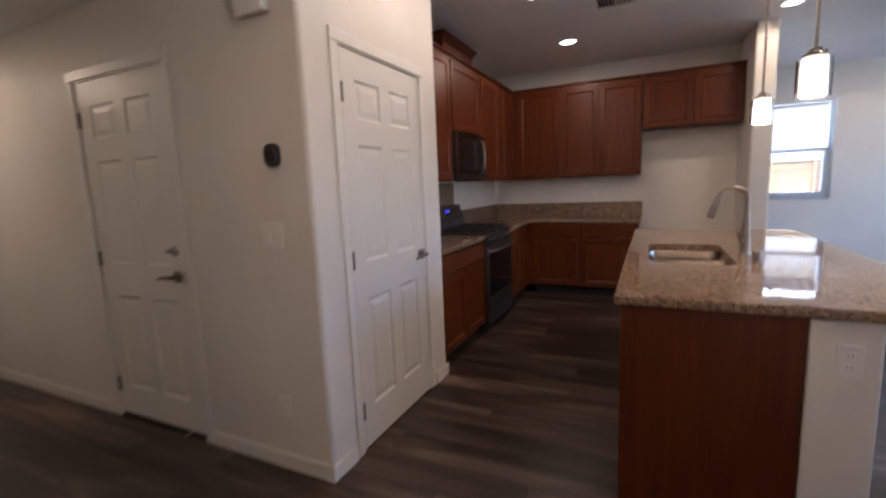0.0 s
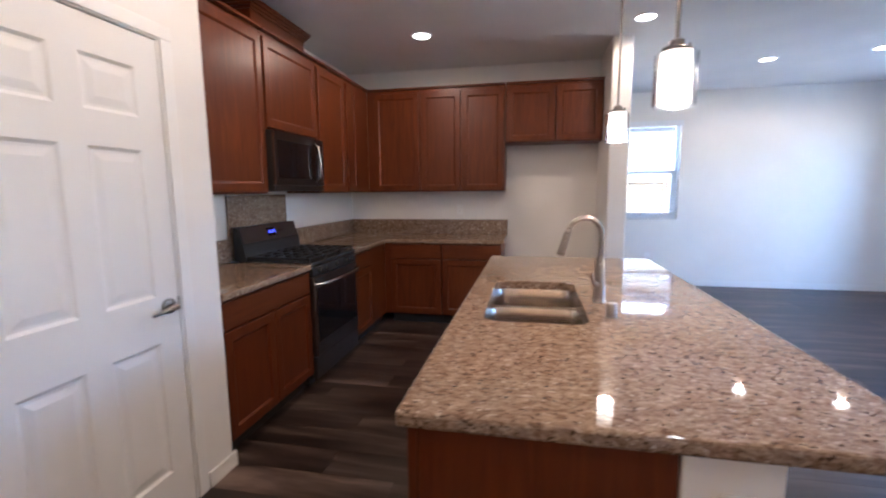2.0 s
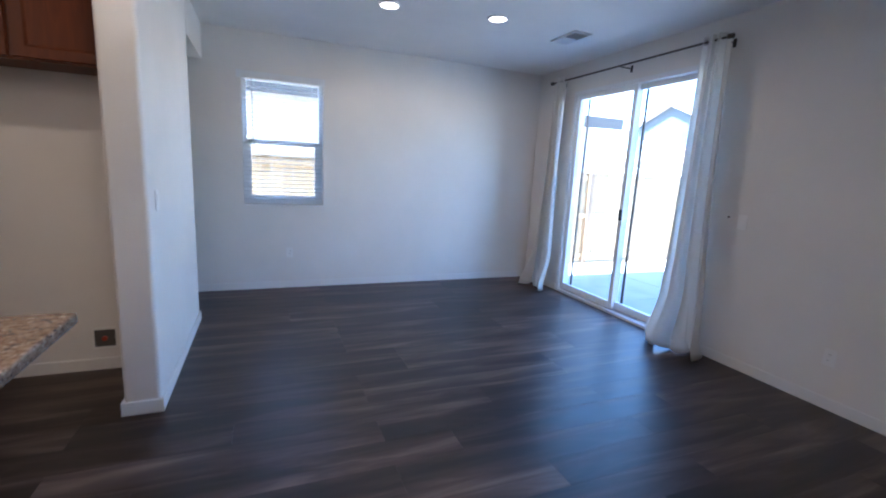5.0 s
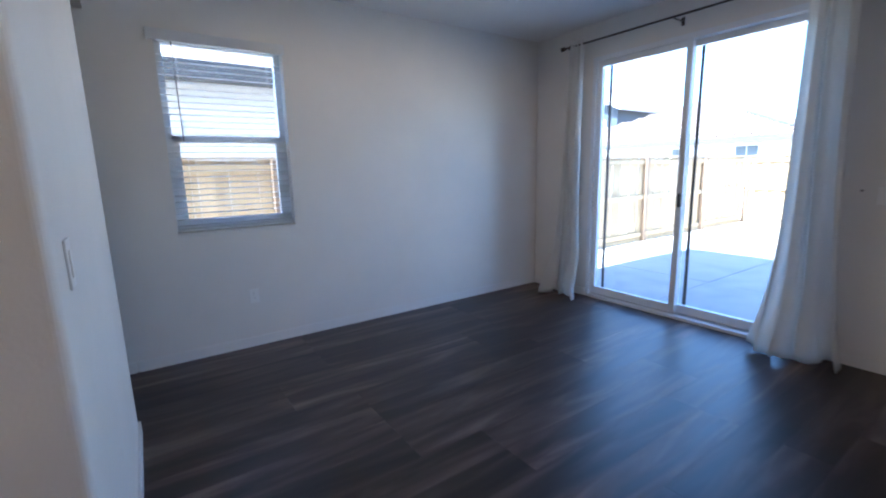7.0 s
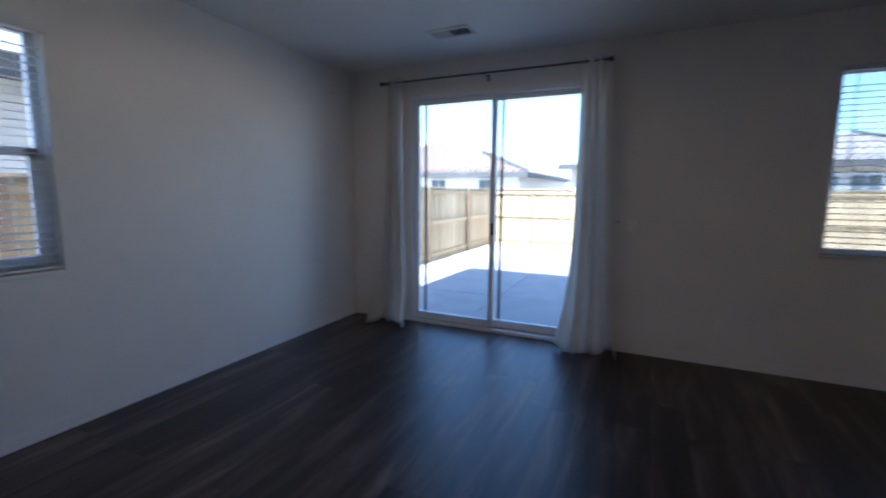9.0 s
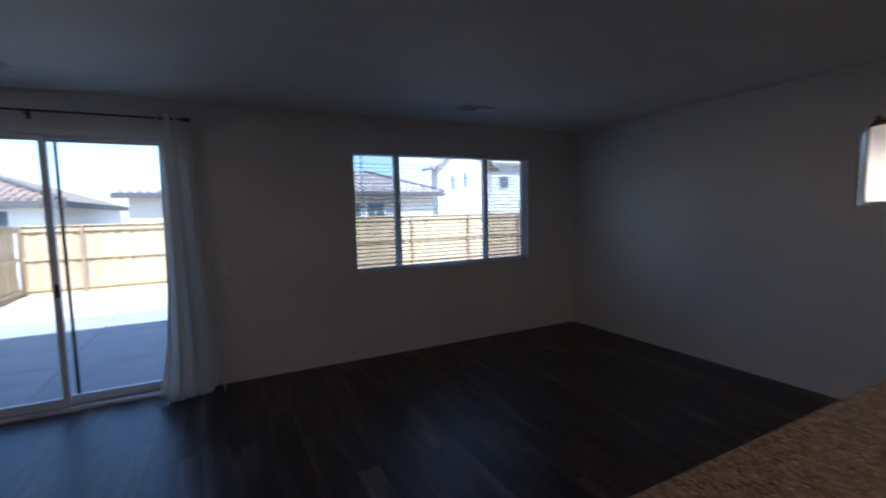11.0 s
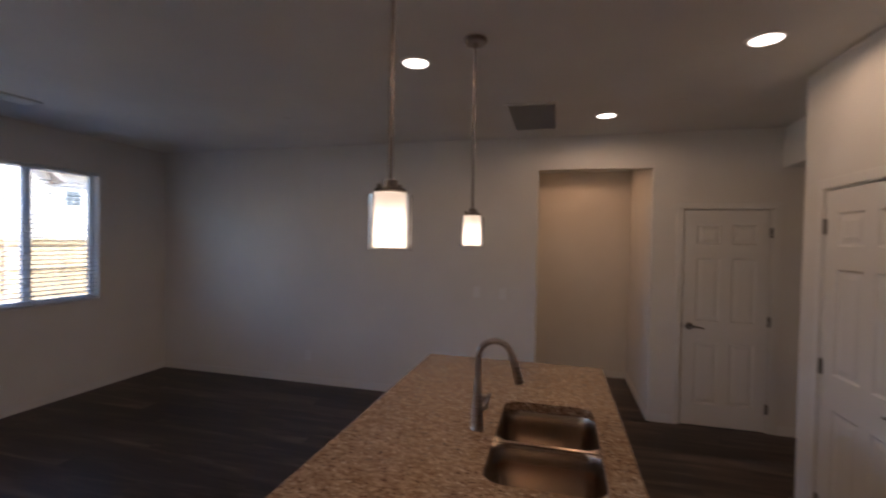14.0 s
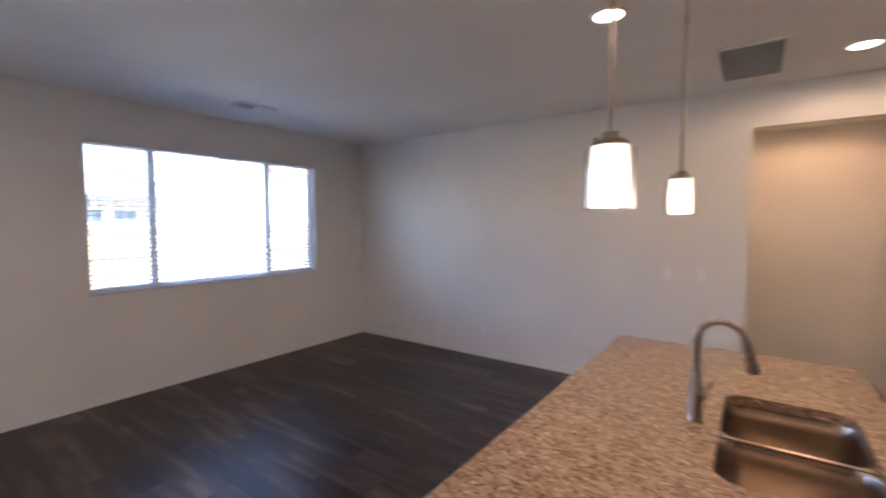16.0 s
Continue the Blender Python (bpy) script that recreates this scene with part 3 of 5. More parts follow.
# sliding glass door: local x runs from the north jamb to the south one
sd = thing("sliding_door", pose(6.45, 5.58, 0, 0, 0, -90), "closed white vinyl sliding glass patio door", "sliding door", kind="structure")
WS, HS = 1.87, 2.46
fr = bmesh.new()
for bx in ((0.0, 0.040, 0.0, 0.15, 0, HS), (WS - 0.040, WS, 0.0, 0.15, 0, HS), (0.040, WS - 0.040, 0.0, 0.15, HS - 0.045, HS), (0.040, WS - 0.040, -0.012, 0.15, 0.0, 0.028)):
    box(fr, *bx)
part("door_frame", fr, VINYL, sd)
for bx in ((0.0, WS, 0.045, 0.052, 0.028, 0.040), (0.0, WS, 0.092, 0.099, 0.028, 0.040)):
    part("track", slab(bx[0] + 0.04, bx[1] - 0.04, *bx[2:]), STEEL, sd)
for nm, a, b, y0, y1 in (("sliding_panel", 0.040, 0.960, 0.030, 0.068), ("fixed_panel", 0.900, WS - 0.040, 0.078, 0.116)):
    s = bmesh.new()
    t = 0.052
    for bx in ((a, a + t, y0, y1, 0.040, HS - 0.045), (b - t, b, y0, y1, 0.040, HS - 0.045), (a + t, b - t, y0, y1, 0.040, 0.115), (a + t, b - t, y0, y1, HS - 0.095, HS - 0.045)):
        box(s, *bx)
    p = part(nm, s, VINYL, sd)
    pane("pane", slab(a + t, b - t, (y0 + y1) / 2 - 0.002, (y0 + y1) / 2 + 0.002, 0.115, HS - 0.095), p)
scr = bmesh.new()
for bx in ((0.110, 0.136, 0.126, 0.140, 0.04, HS - 0.05), (0.985, 1.011, 0.126, 0.140, 0.04, HS - 0.05), (0.136, 0.985, 0.126, 0.140, 0.04, 0.07), (0.136, 0.985, 0.126, 0.140, HS - 0.08, HS - 0.05)):
    box(scr, *bx)
part("screen_frame", scr, BRONZE, sd, "dark metal insect screen frame")
lt = part("latch", slab(0.928, 0.962, 0.006, 0.030, 1.02, 1.14, 0.006), BLACKPL, sd, "black door latch")
part("thumb_turn", slab(0.938, 0.951, -0.006, 0.006, 1.06, 1.10, 0.003), BLACKPL, lt)
pl = tube(bmesh.new(), [(1.79, 0.116, 1.00), (1.758, 0.15, 1.02), (1.742, 0.16, 1.08), (1.758, 0.15, 1.14), (1.79, 0.116, 1.16)], 0.008, 10)
part("pull_handle", pl, BRONZE, sd, "curved dark pull handle", True)


# ---------------------------------------------------------------- curtains and rod
rod = thing("curtain_rod", pose(6.300, 4.70, 2.578), "thin dark metal curtain rod above the patio door", "curtain rod")
part("rod", tube(bmesh.new(), [(0, -1.115, 0), (0, 1.115, 0)], 0.009, 12), BRONZE, rod, smooth=True)
for y in (-1.13, 1.13):
    s = 1 if y > 0 else -1
    part("finial", tube(bmesh.new(), [(0, y - s * 0.02, 0), (0, y, 0), (0, y + s * 0.028, 0)], [0.012, 0.022, 0.020], 14), BRONZE, rod, smooth=True)
for y in (-1.07, 0.0, 1.07):
    bm = tube(bmesh.new(), [(0, y, -0.012), (0.07, y, -0.012), (0.143, y, -0.012)], 0.006, 8)
    box(bm, 0.141, 0.1495, y - 0.012, y + 0.012, -0.045, 0.02)
    part("bracket", bm, BRONZE, rod)


def curtain(y_mid_top, half_top, y_mid_bot, half_bot, seed, label):
    """A full-length cloth panel in soft folds, gathered at the top and spread where it meets the floor."""
    rnd = random.Random(seed)
    c = thing("curtain", pose(6.300, y_mid_top, 0), label, "curtain", "patio door curtains")
    bm = bmesh.new()
    nu, nv = 84, 46
    ph = [rnd.uniform(0, 6.28) for _ in range(5)]
    grid = []
    for j in range(nv + 1):
        v = j / nv
        z = 2.618 * (1 - v) + 0.004
        k = v ** 1.6
        mid = (y_mid_bot - y_mid_top) * k
        half = half_top + (half_bot - half_top) * (0.35 * v + 0.65 * v ** 4)
        row = []
        for i in range(nu + 1):
            u = i / nu * 2 - 1
            fold = math.sin(u * 10.0 + ph[0] + 0.9 * math.sin(v * 2.4 + ph[1])) * 0.6 + math.sin(u * 19 + ph[2] + v * 2.3) * 0.25 + math.sin(u * 4.1 + ph[3] - v) * 0.40
            amp = 0.034 + 0.022 * v
            puff = max(0.0, (v - 0.80) / 0.20)
            out = -0.180 * puff ** 1.6 * (0.60 + 0.40 * math.sin(u * 3.2 + ph[4]))
            if v > 0.955:
                out += 0.05 * (v - 0.955) / 0.045
            x = fold * amp + out - 0.025 * v
            zz = z + (0.022 * math.sin(u * 8 + ph[1]) + 0.020) * max(0.0, (v - 0.93) / 0.07)
            y = mid + u * half + 0.014 * math.sin(u * 15 + ph[2] + v * 3) * (0.4 + v) + 0.02 * puff * math.sin(u * 6 + ph[0])
            row.append(bm.verts.new((x, y, max(0.004, zz))))
        grid.append(row)
    for a, b in zip(grid, grid[1:]):
        for i in range(nu):
            bm.faces.new((a[i], a[i + 1], b[i + 1], b[i]))
    ob = part("cloth", bm, CLOTH, c, smooth=True)
    so = ob.modifiers.new("thickness", "SOLIDIFY")
    so.thickness = 0.003
    for i in range(4):
        yy = -half_top * 0.8 + i * half_top * 1.6 / 3
        rg = bmesh.new()
        tube(rg, [(0.021 * math.cos(a), 0.0, 0.021 * math.sin(a)) for a in (k2 * math.pi / 7 for k2 in range(15))], 0.003, 6, caps=False)
        r = part("grommet", rg, NICKEL, c, smooth=True)
        r.location = (0, yy, 2.578)
    return c


curtain(5.675, 0.085, 5.695, 0.240, 3, "long white cloth curtain gathered beside the patio door")
curtain(3.675, 0.120, 3.635, 0.290, 8, "long white cloth curtain spread beside the patio door")

# ---------------------------------------------------------------- kitchen
from mathutils.geometry import tessellate_polygon


def rrect(x0, x1, y0, y1, r, n=6):
    pts = []
    for cx, cy, a0 in ((x1 - r, y1 - r, 0), (x0 + r, y1 - r, 90), (x0 + r, y0 + r, 180), (x1 - r, y0 + r, 270)):
        for i in range(n + 1):
            a = radians(a0 + 90 * i / n)
            pts.append((cx + r * math.cos(a), cy + r * math.sin(a)))
    return pts


def inset(pts, d):
    """Moves a counter-clockwise outline inwards by d."""
    out, n = [], len(pts)
    for i in range(n):
        p, q, r = Vector(pts[i - 1]), Vector(pts[i]), Vector(pts[(i + 1) % n])
        a, b = (q - p).normalized(), (r - q).normalized()
        na, nb = Vector((-a.y, a.x)), Vector((-b.y, b.x))
        m = (na + nb)
        m = m / max(1e-6, m.dot(na))
        out.append(tuple(q + m * d))
    return out


def stone_top(outer, holes, z0, z1, bevel=0.007):
    """A stone slab over an outline, with eased edges and holes right through."""
    bm = bmesh.new()
    prof = [(bevel, z0), (bevel * 0.3, z0 + bevel * 0.3), (0, z0 + bevel), (0, z1 - bevel), (bevel * 0.3, z1 - bevel * 0.3), (bevel, z1)]
    loops = [[bm.verts.new((*p, z)) for p in inset(outer, d)] for d, z in prof]
    n = len(outer)
    for a, b in zip(loops, loops[1:]):
        for i in range(n):
            bm.faces.new((a[i], a[(i + 1) % n], b[(i + 1) % n], b[i]))
    hl = []
    for h in holes:
        k = len(h)
        lo = [bm.verts.new((*p, z0)) for p in h]
        hi = [bm.verts.new((*p, z1 - 0.002)) for p in h]
        up = [bm.verts.new((*p, z1)) for p in inset(h, -0.003)]
        for a, b in ((lo, hi), (hi, up)):
            for i in range(k):
                bm.faces.new((a[(i + 1) % k], a[i], b[i], b[(i + 1) % k]))
        hl.append((lo, up))
    for ring_verts, pick in ((loops[-1], 1), (loops[0], 0)):
        every = list(ring_verts) + [v for h in hl for v in h[pick]]
        polys = [[v.co.copy() for v in ring_verts]] + [[v.co.copy() for v in h[pick]] for h in hl]
        for tri in tessellate_polygon(polys):
            try:
                bm.faces.new([every[i] for i in tri])
            except ValueError:
                pass
    return bm


def cab_front(parent, name, u0, u1, z0, z1, y=0.0, material=CHERRY, rail=0.055):
    """A framed cabinet door or drawer front with a recessed panel, facing -y, 20 mm thick in front of y."""
    bm = bmesh.new()
    a, b, c, d = u0 + rail, u1 - rail, z0 + rail, z1 - rail
    if d - c < 0.04:
        bm = slab(u0, u1, y - 0.020, y, z0, z1, 0.004)
        return part(name, bm, CHERRY_H, parent)
    frame_pieces(bm, [(a, b)], [(c, d)], y - 0.020, y - 0.001, u0, u1, z0, z1)
    outer = [e for e in bm.edges if all(abs(v.co.y - (y - 0.020)) < 1e-5 for v in e.verts) and
             (all(abs(v.co.x - u0) < 1e-5 or abs(v.co.x - u1) < 1e-5 for v in e.verts) and abs(e.verts[0].co.x - e.verts[1].co.x) < 1e-5 or
              all(abs(v.co.z - z0) < 1e-5 or abs(v.co.z - z1) < 1e-5 for v in e.verts) and abs(e.verts[0].co.z - e.verts[1].co.z) < 1e-5)]
    bmesh.ops.bevel(bm, geom=outer, offset=0.004, segments=2, profile=0.5, affect="EDGES")
    door = part(name, bm, material, parent)
    part("panel", moulded(a, b, c, d, y - 0.020, 0.011, ((0.0, 0.0), (0.005, 0.25), (0.012, 0.9), (0.014, 1.0))), material, door)
    return door


def base_cabinet(m, w, doors, label, drawer=True, depth=0.60):
    c = thing("base_cabinet", m, label, "cabinet", "kitchen base cabinets")
    body = bmesh.new()
    box(body, 0, w, 0, depth, 0.105, 0.874)
    part("body", body, CHERRY, c)
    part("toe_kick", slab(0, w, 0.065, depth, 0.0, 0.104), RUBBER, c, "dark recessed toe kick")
    g = 0.006
    if drawer:
        cab_front(c, "drawer_front", g, w - g, 0.715, 0.862, material=CHERRY_H)
    top = 0.705 if drawer else 0.862
    dw = (w - g * (doors + 1)) / doors
    for i in range(doors):
        u = g + i * (dw + g)
        cab_front(c, "door", u, u + dw, 0.118, top)
    return c


def wall_cabinet(m, w, h, splits, label, depth=0.31):
    """splits: the doors' edges along the front."""
    c = thing("wall_cabinet", m, label, "cabinet", "kitchen wall cabinets")
    part("body", slab(0, w, 0, depth, 0, h), CHERRY, c)
    for a, b in splits:
        cab_front(c, "door", a + 0.005, b - 0.005, 0.012, h - 0.035)
    part("top_moulding", slab(0, w, -0.032, 0.03, h + 0.0005, h + 0.020, 0.006), CHERRY_H, c)
    return c


LW = -0.02   # face of the west base cabinets
base_cabinet(pose(LW, 1.289, 0, 0, 0, 90), 0.897, 2, "dark cherry base cabinet with drawer between pantry and range")
base_cabinet(pose(LW, 2.968, 0, 0, 0, 90), 0.46, 1, "dark cherry base cabinet with drawer beside the range")
cf = thing("corner_filler", pose(LW, 3.43, 0, 0, 0, 90), "plain dark cherry corner filler between base cabinets", "cabinet")
part("panel", slab(0, 0.408, 0, 0.02, 0.105, 0.874), CHERRY, cf)
part("return_panel", slab(0.4085, 0.4285, -0.0695, -0.0005, 0.105, 0.874), CHERRY, cf)
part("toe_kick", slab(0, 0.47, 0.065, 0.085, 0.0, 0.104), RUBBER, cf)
BY = 3.84    # face of the north base cabinets
base_cabinet(pose(0.05, BY, 0), 0.555, 1, "dark cherry corner base cabinet with drawer under granite")
base_cabinet(pose(0.610, BY, 0), 0.615, 1, "dark cherry base cabinet with drawer beside the fridge space")

UX = -0.29   # face of the west wall cabinets
wall_cabinet(pose(UX, 1.289, 1.41, 0, 0, 90), 0.896, 1.09, [(0.01, 0.89)], "tall cherry wall cabinet beside the microwave")
wall_cabinet(pose(UX, 2.19, 1.855, 0, 0, 90), 0.755, 0.645, [(0.01, 0.745)], "cherry wall cabinet above the microwave")
wall_cabinet(pose(UX, 2.95, 1.41, 0, 0, 90), 1.199, 1.09, [(0.01, 0.57), (0.60, 0.86)], "cherry wall cabinet in the kitchen corner")
UY = 4.15
wall_cabinet(pose(-0.289, UY, 1.41), 0.604, 1.09, [(0.074, 0.594)], "cherry wall cabinet at the inner corner")
wall_cabinet(pose(0.317, UY, 1.41), 0.915, 1.09, [(0.01, 0.445), (0.455, 0.905)], "cherry two-door wall cabinet above granite")
wall_cabinet(pose(1.236, UY, 1.91), 0.970, 0.59, [(0.01, 0.50), (0.51, 0.96)], "short cherry wall cabinet above the fridge space")
# duct box with crown over the microwave cabinet, set back a little
rb = thing("duct_box", pose(UX - 0.035, 2.165, 2.522, 0, 0, 90), "raised cherry duct box with crown moulding above the microwave cabinet", "cabinet")
part("box", slab(0, 0.70, 0, 0.31, 0, 0.148), CHERRY_H, rb)
cr = bmesh.new()
for o, z0, z1 in ((0.010, 0.104, 0.122), (0.022, 0.122, 0.140), (0.036, 0.140, 0.158), (0.044, 0.158, 0.172)):
    box(cr, -o, 0.70 + o, -o, 0.31, z0, z1 - 0.0005)
part("crown_moulding", cr, CHERRY_H, rb)

# worktops and splash
L_OUT = [(-0.639, 2.965), (0.012, 2.965), (0.012, 3.765), (0.058, 3.812), (1.252, 3.812), (1.252, 4.459), (-0.639, 4.459)]
wt = thing("worktop", pose(0, 0, 0), "speckled beige granite corner worktop with splash", "worktop")
part("slab", stone_top(L_OUT, [], 0.876, 0.915), GRANITE, wt)
part("splash", slab(-0.62, 1.252, 4.439, 4.459, 0.9155, 1.085, 0.003), GRANITE, wt)
part("splash", slab(-0.639, -0.620, 2.965, 4.459, 0.9155, 1.085, 0.003), GRANITE, wt)
wt2 = thing("worktop", pose(0, 0, 0), "short speckled granite worktop between pantry and range", "worktop")
part("slab", stone_top([(-0.639, 1.287), (0.012, 1.287), (0.012, 2.188), (-0.639, 2.188)], [], 0.876, 0.915), GRANITE, wt2)
part("splash", slab(-0.639, -0.620, 1.287, 2.188, 0.9155, 1.085, 0.003), GRANITE, wt2)
part("splash", slab(-0.62, -0.02, 1.287, 1.305, 0.9155, 1.085, 0.003), GRANITE, wt2)
rs = thing("range_splash", pose(0, 0, 0), "full-height speckled granite panel behind the range", "splashback")
part("panel", slab(-0.639, -0.622, 2.192, 2.962, 0.92, 1.40, 0.003), GRANITE, rs)

# range; local x along the front, y to the wall
rg = thing("range", pose(0.0, 2.194, 0, 0, 0, 90), "black stainless range with black iron grates and oven", "range")
RW = 0.766
part("body", slab(0, RW, 0.02, 0.60, 0.06, 0.895, 0.004), BLACKPL, rg, "black enamel body")
part("foot_panel", slab(0.02, RW - 0.02, 0.06, 0.55, 0.0, 0.06), RUBBER, rg)
part("cooktop", slab(-0.002, RW + 0.002, -0.012, 0.565, 0.896, 0.922, 0.006), BLACKPL, rg, "black enamel cooktop")
for bx, by, r in ((0.17, 0.14, 0.045), (0.60, 0.14, 0.038), (0.17, 0.39, 0.038), (0.60, 0.39, 0.045), (0.383, 0.27, 0.050)):
    part("burner_cap", lathe(bmesh.new(), [(0.0, 0.923), (r + 0.008, 0.923), (r + 0.006, 0.930), (r, 0.938), (r - 0.006, 0.941), (0.0, 0.941)], 28, (bx, by, 0)), IRON, rg, smooth=True)
for g0, g1 in ((0.012, 0.254), (0.258, 0.508), (0.512, 0.754)):
    gr = bmesh.new()
    for y in (0.008, 0.095, 0.180, 0.265, 0.350, 0.435, 0.492):
        box(gr, g0, g1, y, y + 0.011, 0.943, 0.955)
    for x in (g0, (g0 + g1) / 2 - 0.0055, g1 - 0.011):
        box(gr, x, x + 0.011, 0.008, 0.503, 0.9405, 0.9545)
    for x in (g0 + 0.0005, g1 - 0.0115):
        for y in (0.009, 0.491):
            box(gr, x, x + 0.011, y, y + 0.011, 0.9222, 0.942)
    part("grate", gr, IRON, rg, "black cast-iron grate")
dr = part("oven_door", slab(0.004, RW - 0.004, -0.025, 0.018, 0.235, 0.815, 0.008), STEELFACE, rg)
part("window", slab(0.040, RW - 0.040, -0.0275, -0.024, 0.335, 0.735, 0.001), BLACKGL, dr, "dark oven window")
hb = tube(bmesh.new(), [(0.035, -0.025, 0.765), (0.05, -0.062, 0.765), (0.10, -0.075, 0.765), (RW / 2, -0.088, 0.765), (RW - 0.10, -0.075, 0.765), (RW - 0.05, -0.062, 0.765), (RW - 0.035, -0.025, 0.765)], 0.014, 14)
part("handle", hb, STEEL, dr, "bowed stainless oven handle", True)
part("edge_trim", slab(0.003, 0.016, -0.029, -0.022, 0.24, 0.80, 0.002), STEEL, dr)
part("front_band", slab(0.004, RW - 0.004, -0.018, 0.018, 0.820, 0.893, 0.005), BLACKPL, rg)
for u in (0.10, 0.21, 0.383, 0.556, 0.666):
    kn = lathe(bmesh.new(), [(0.0, 0.0), (0.021, 0.0), (0.020, 0.012), (0.017, 0.024), (0.0, 0.025)], 24, (0, 0, 0))
    kb = part("knob", kn, BLACKPL, rg, "black burner knob", True)
    kb.location, kb.rotation_euler = (u, -0.0185, 0.857), (math.pi / 2, 0, 0)
dw = part("drawer", slab(0.004, RW - 0.004, -0.020, 0.018, 0.065, 0.228, 0.006), STEELFACE, rg)
part("badge", slab(RW / 2 - 0.02, RW / 2 + 0.02, -0.0215, -0.0195, 0.16, 0.165), STEEL, dw)
bg = bmesh.new()
prof = [(0.50, 0.918), (0.595, 0.918), (0.595, 1.165), (0.560, 1.165), (0.515, 1.02)]
lo = [bm_v for bm_v in (bg.verts.new((0.0, y, z)) for y, z in prof)]
hi = [bm_v for bm_v in (bg.verts.new((RW, y, z)) for y, z in prof)]
bg.faces.new(lo[::-1])
bg.faces.new(hi)
for i in range(5):
    bg.faces.new((lo[i], lo[(i + 1) % 5], hi[(i + 1) % 5], hi[i]))
back = part("backguard", bg, BLACKPL, rg)


def on_guard(u0, u1, s0, s1, lift, material, name, label=""):
    """A small plate on the sloped control panel."""
    bm = bmesh.new()
    a, b = Vector((0, 0.515, 1.02)), Vector((0, 0.560, 1.165))
    d = (b - a).normalized()
    n = Vector((0, -d.z, d.y))
    vs = []
    for q in (0.0005, lift):
        for u, s in ((u0, s0), (u1, s0), (u1, s1), (u0, s1)):
            vs.append(bm.verts.new(a + d * s + n * q + Vector((u, 0, 0))))
    for f in ((0, 1, 2, 3), (4, 5, 6, 7), (0, 1, 5, 4), (1, 2, 6, 5), (2, 3, 7, 6), (3, 0, 4, 7)):
        bm.faces.new([vs[i] for i in f])
    return part(name, bm, material, back, label)


on_guard(0.02, RW - 0.02, 0.030, 0.146, 0.003, STEELFACE, "control_panel", "dark stainless control panel")
on_guard(0.33, 0.45, 0.055, 0.125, 0.0045, BLACKGL, "display", "dark clock display")
for u in (0.352, 0.374, 0.402, 0.424):
    on_guard(u, u + 0.013, 0.078, 0.104, 0.0055, CLOCK, "digit", "blue lit clock digit")
for u in (0.47, 0.50, 0.53):
    on_guard(u, u + 0.016, 0.082, 0.098, 0.0042, BLACKPL, "button")

# microwave above the range
mw = thing("microwave", pose(-0.235, 2.196, 1.425, 0, 0, 90), "black stainless over-range microwave with steel handle", "microwave")
part("body", slab(0, 0.755, 0.022, 0.40, 0, 0.425, 0.004), BLACKPL, mw)
md = part("door", slab(0.002, 0.62, 0, 0.021, 0.045, 0.423, 0.006), DARKST, mw)
part("window", slab(0.055, 0.535, -0.0025, 0.0015, 0.095, 0.365, 0.001), BLACKGL, md, "dark door window")
hm = tube(bmesh.new(), [(0.590, 0.0, 0.085), (0.590, -0.038, 0.11), (0.590, -0.052, 0.23), (0.590, -0.038, 0.355), (0.590, 0.0, 0.38)], 0.012, 12)
part("handle", hm, STEEL, md, "curved stainless handle", True)
part("keypad", slab(0.624, 0.753, 0.001, 0.021, 0.045, 0.423, 0.004), BLACKGL, mw)
part("grille", slab(0.002, 0.753, 0.003, 0.021, 0.004, 0.041, 0.004), DARKST, mw, "steel vent strip")
part("edge_trim", slab(0.002, 0.014, -0.003, 0.001, 0.05, 0.42), STEEL, mw)

# ---------------------------------------------------------------- island
SX0, SX1, SY0, SY1, SYM = 1.336, 1.749, 1.078, 1.85, 1.452
isl = thing("island_worktop", pose(0, 0, 0), "long speckled beige granite island worktop with sink cutout", "worktop")
outer = rrect(1.216, 2.370, 0.326, 2.805, 0.012, 2)
part("slab", stone_top(outer, [rrect(SX0, SX1, SY0, SY1, 0.075, 7)[::-1][::-1]], 0.874, 0.915, 0.009), GRANITE, isl)

ib = thing("island_cabinet", pose(1.262, 2.70, 0, 0, 0, -90), "dark cherry island base cabinet with plain end panel", "cabinet")
part("body", slab(0, 2.33, 0.0, 0.56, 0.105, 0.70), CHERRY, ib)
part("apron", slab(0, 2.33, 0.0, 0.045, 0.70, 0.872), CHERRY, ib)
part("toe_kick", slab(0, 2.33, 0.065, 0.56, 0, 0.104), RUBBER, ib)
part("end_panel", slab(2.331, 2.349, -0.018, 0.578, 0.0, 0.8725, 0.002), CHERRY, ib, "plain dark cherry end panel")
part("corner_trim", slab(2.349, 2.356, -0.020, 0.004, 0.0, 0.872, 0.002), CHERRY, ib)
part("far_panel", slab(-0.018, -0.001, -0.018, 0.578, 0.0, 0.8725), CHERRY, ib)
for i, u in enumerate((0.01, 0.47, 0.93, 1.39, 1.85)):
    cab_front(ib, "door", u, u + 0.45, 0.118, 0.705)
    cab_front(ib, "drawer_front", u, u + 0.45, 0.715, 0.862, material=CHERRY_H)
pony = thing("island_wall", pose(0, 0, 0), "low white painted drywall wall under the island overhang", "wall", kind="structure")
part("face", slab(1.845, 2.045, 0.352, 2.672, 0, 0.8725, 0.012, 3), WALL, pony)
bb = bmesh.new()
box(bb, 2.0455, 2.058, 0.345, 2.68, 0, 0.085)
box(bb, 1.852, 2.058, 0.339, 0.3515, 0, 0.085)
box(bb, 1.852, 2.058, 2.6725, 2.685, 0, 0.085)
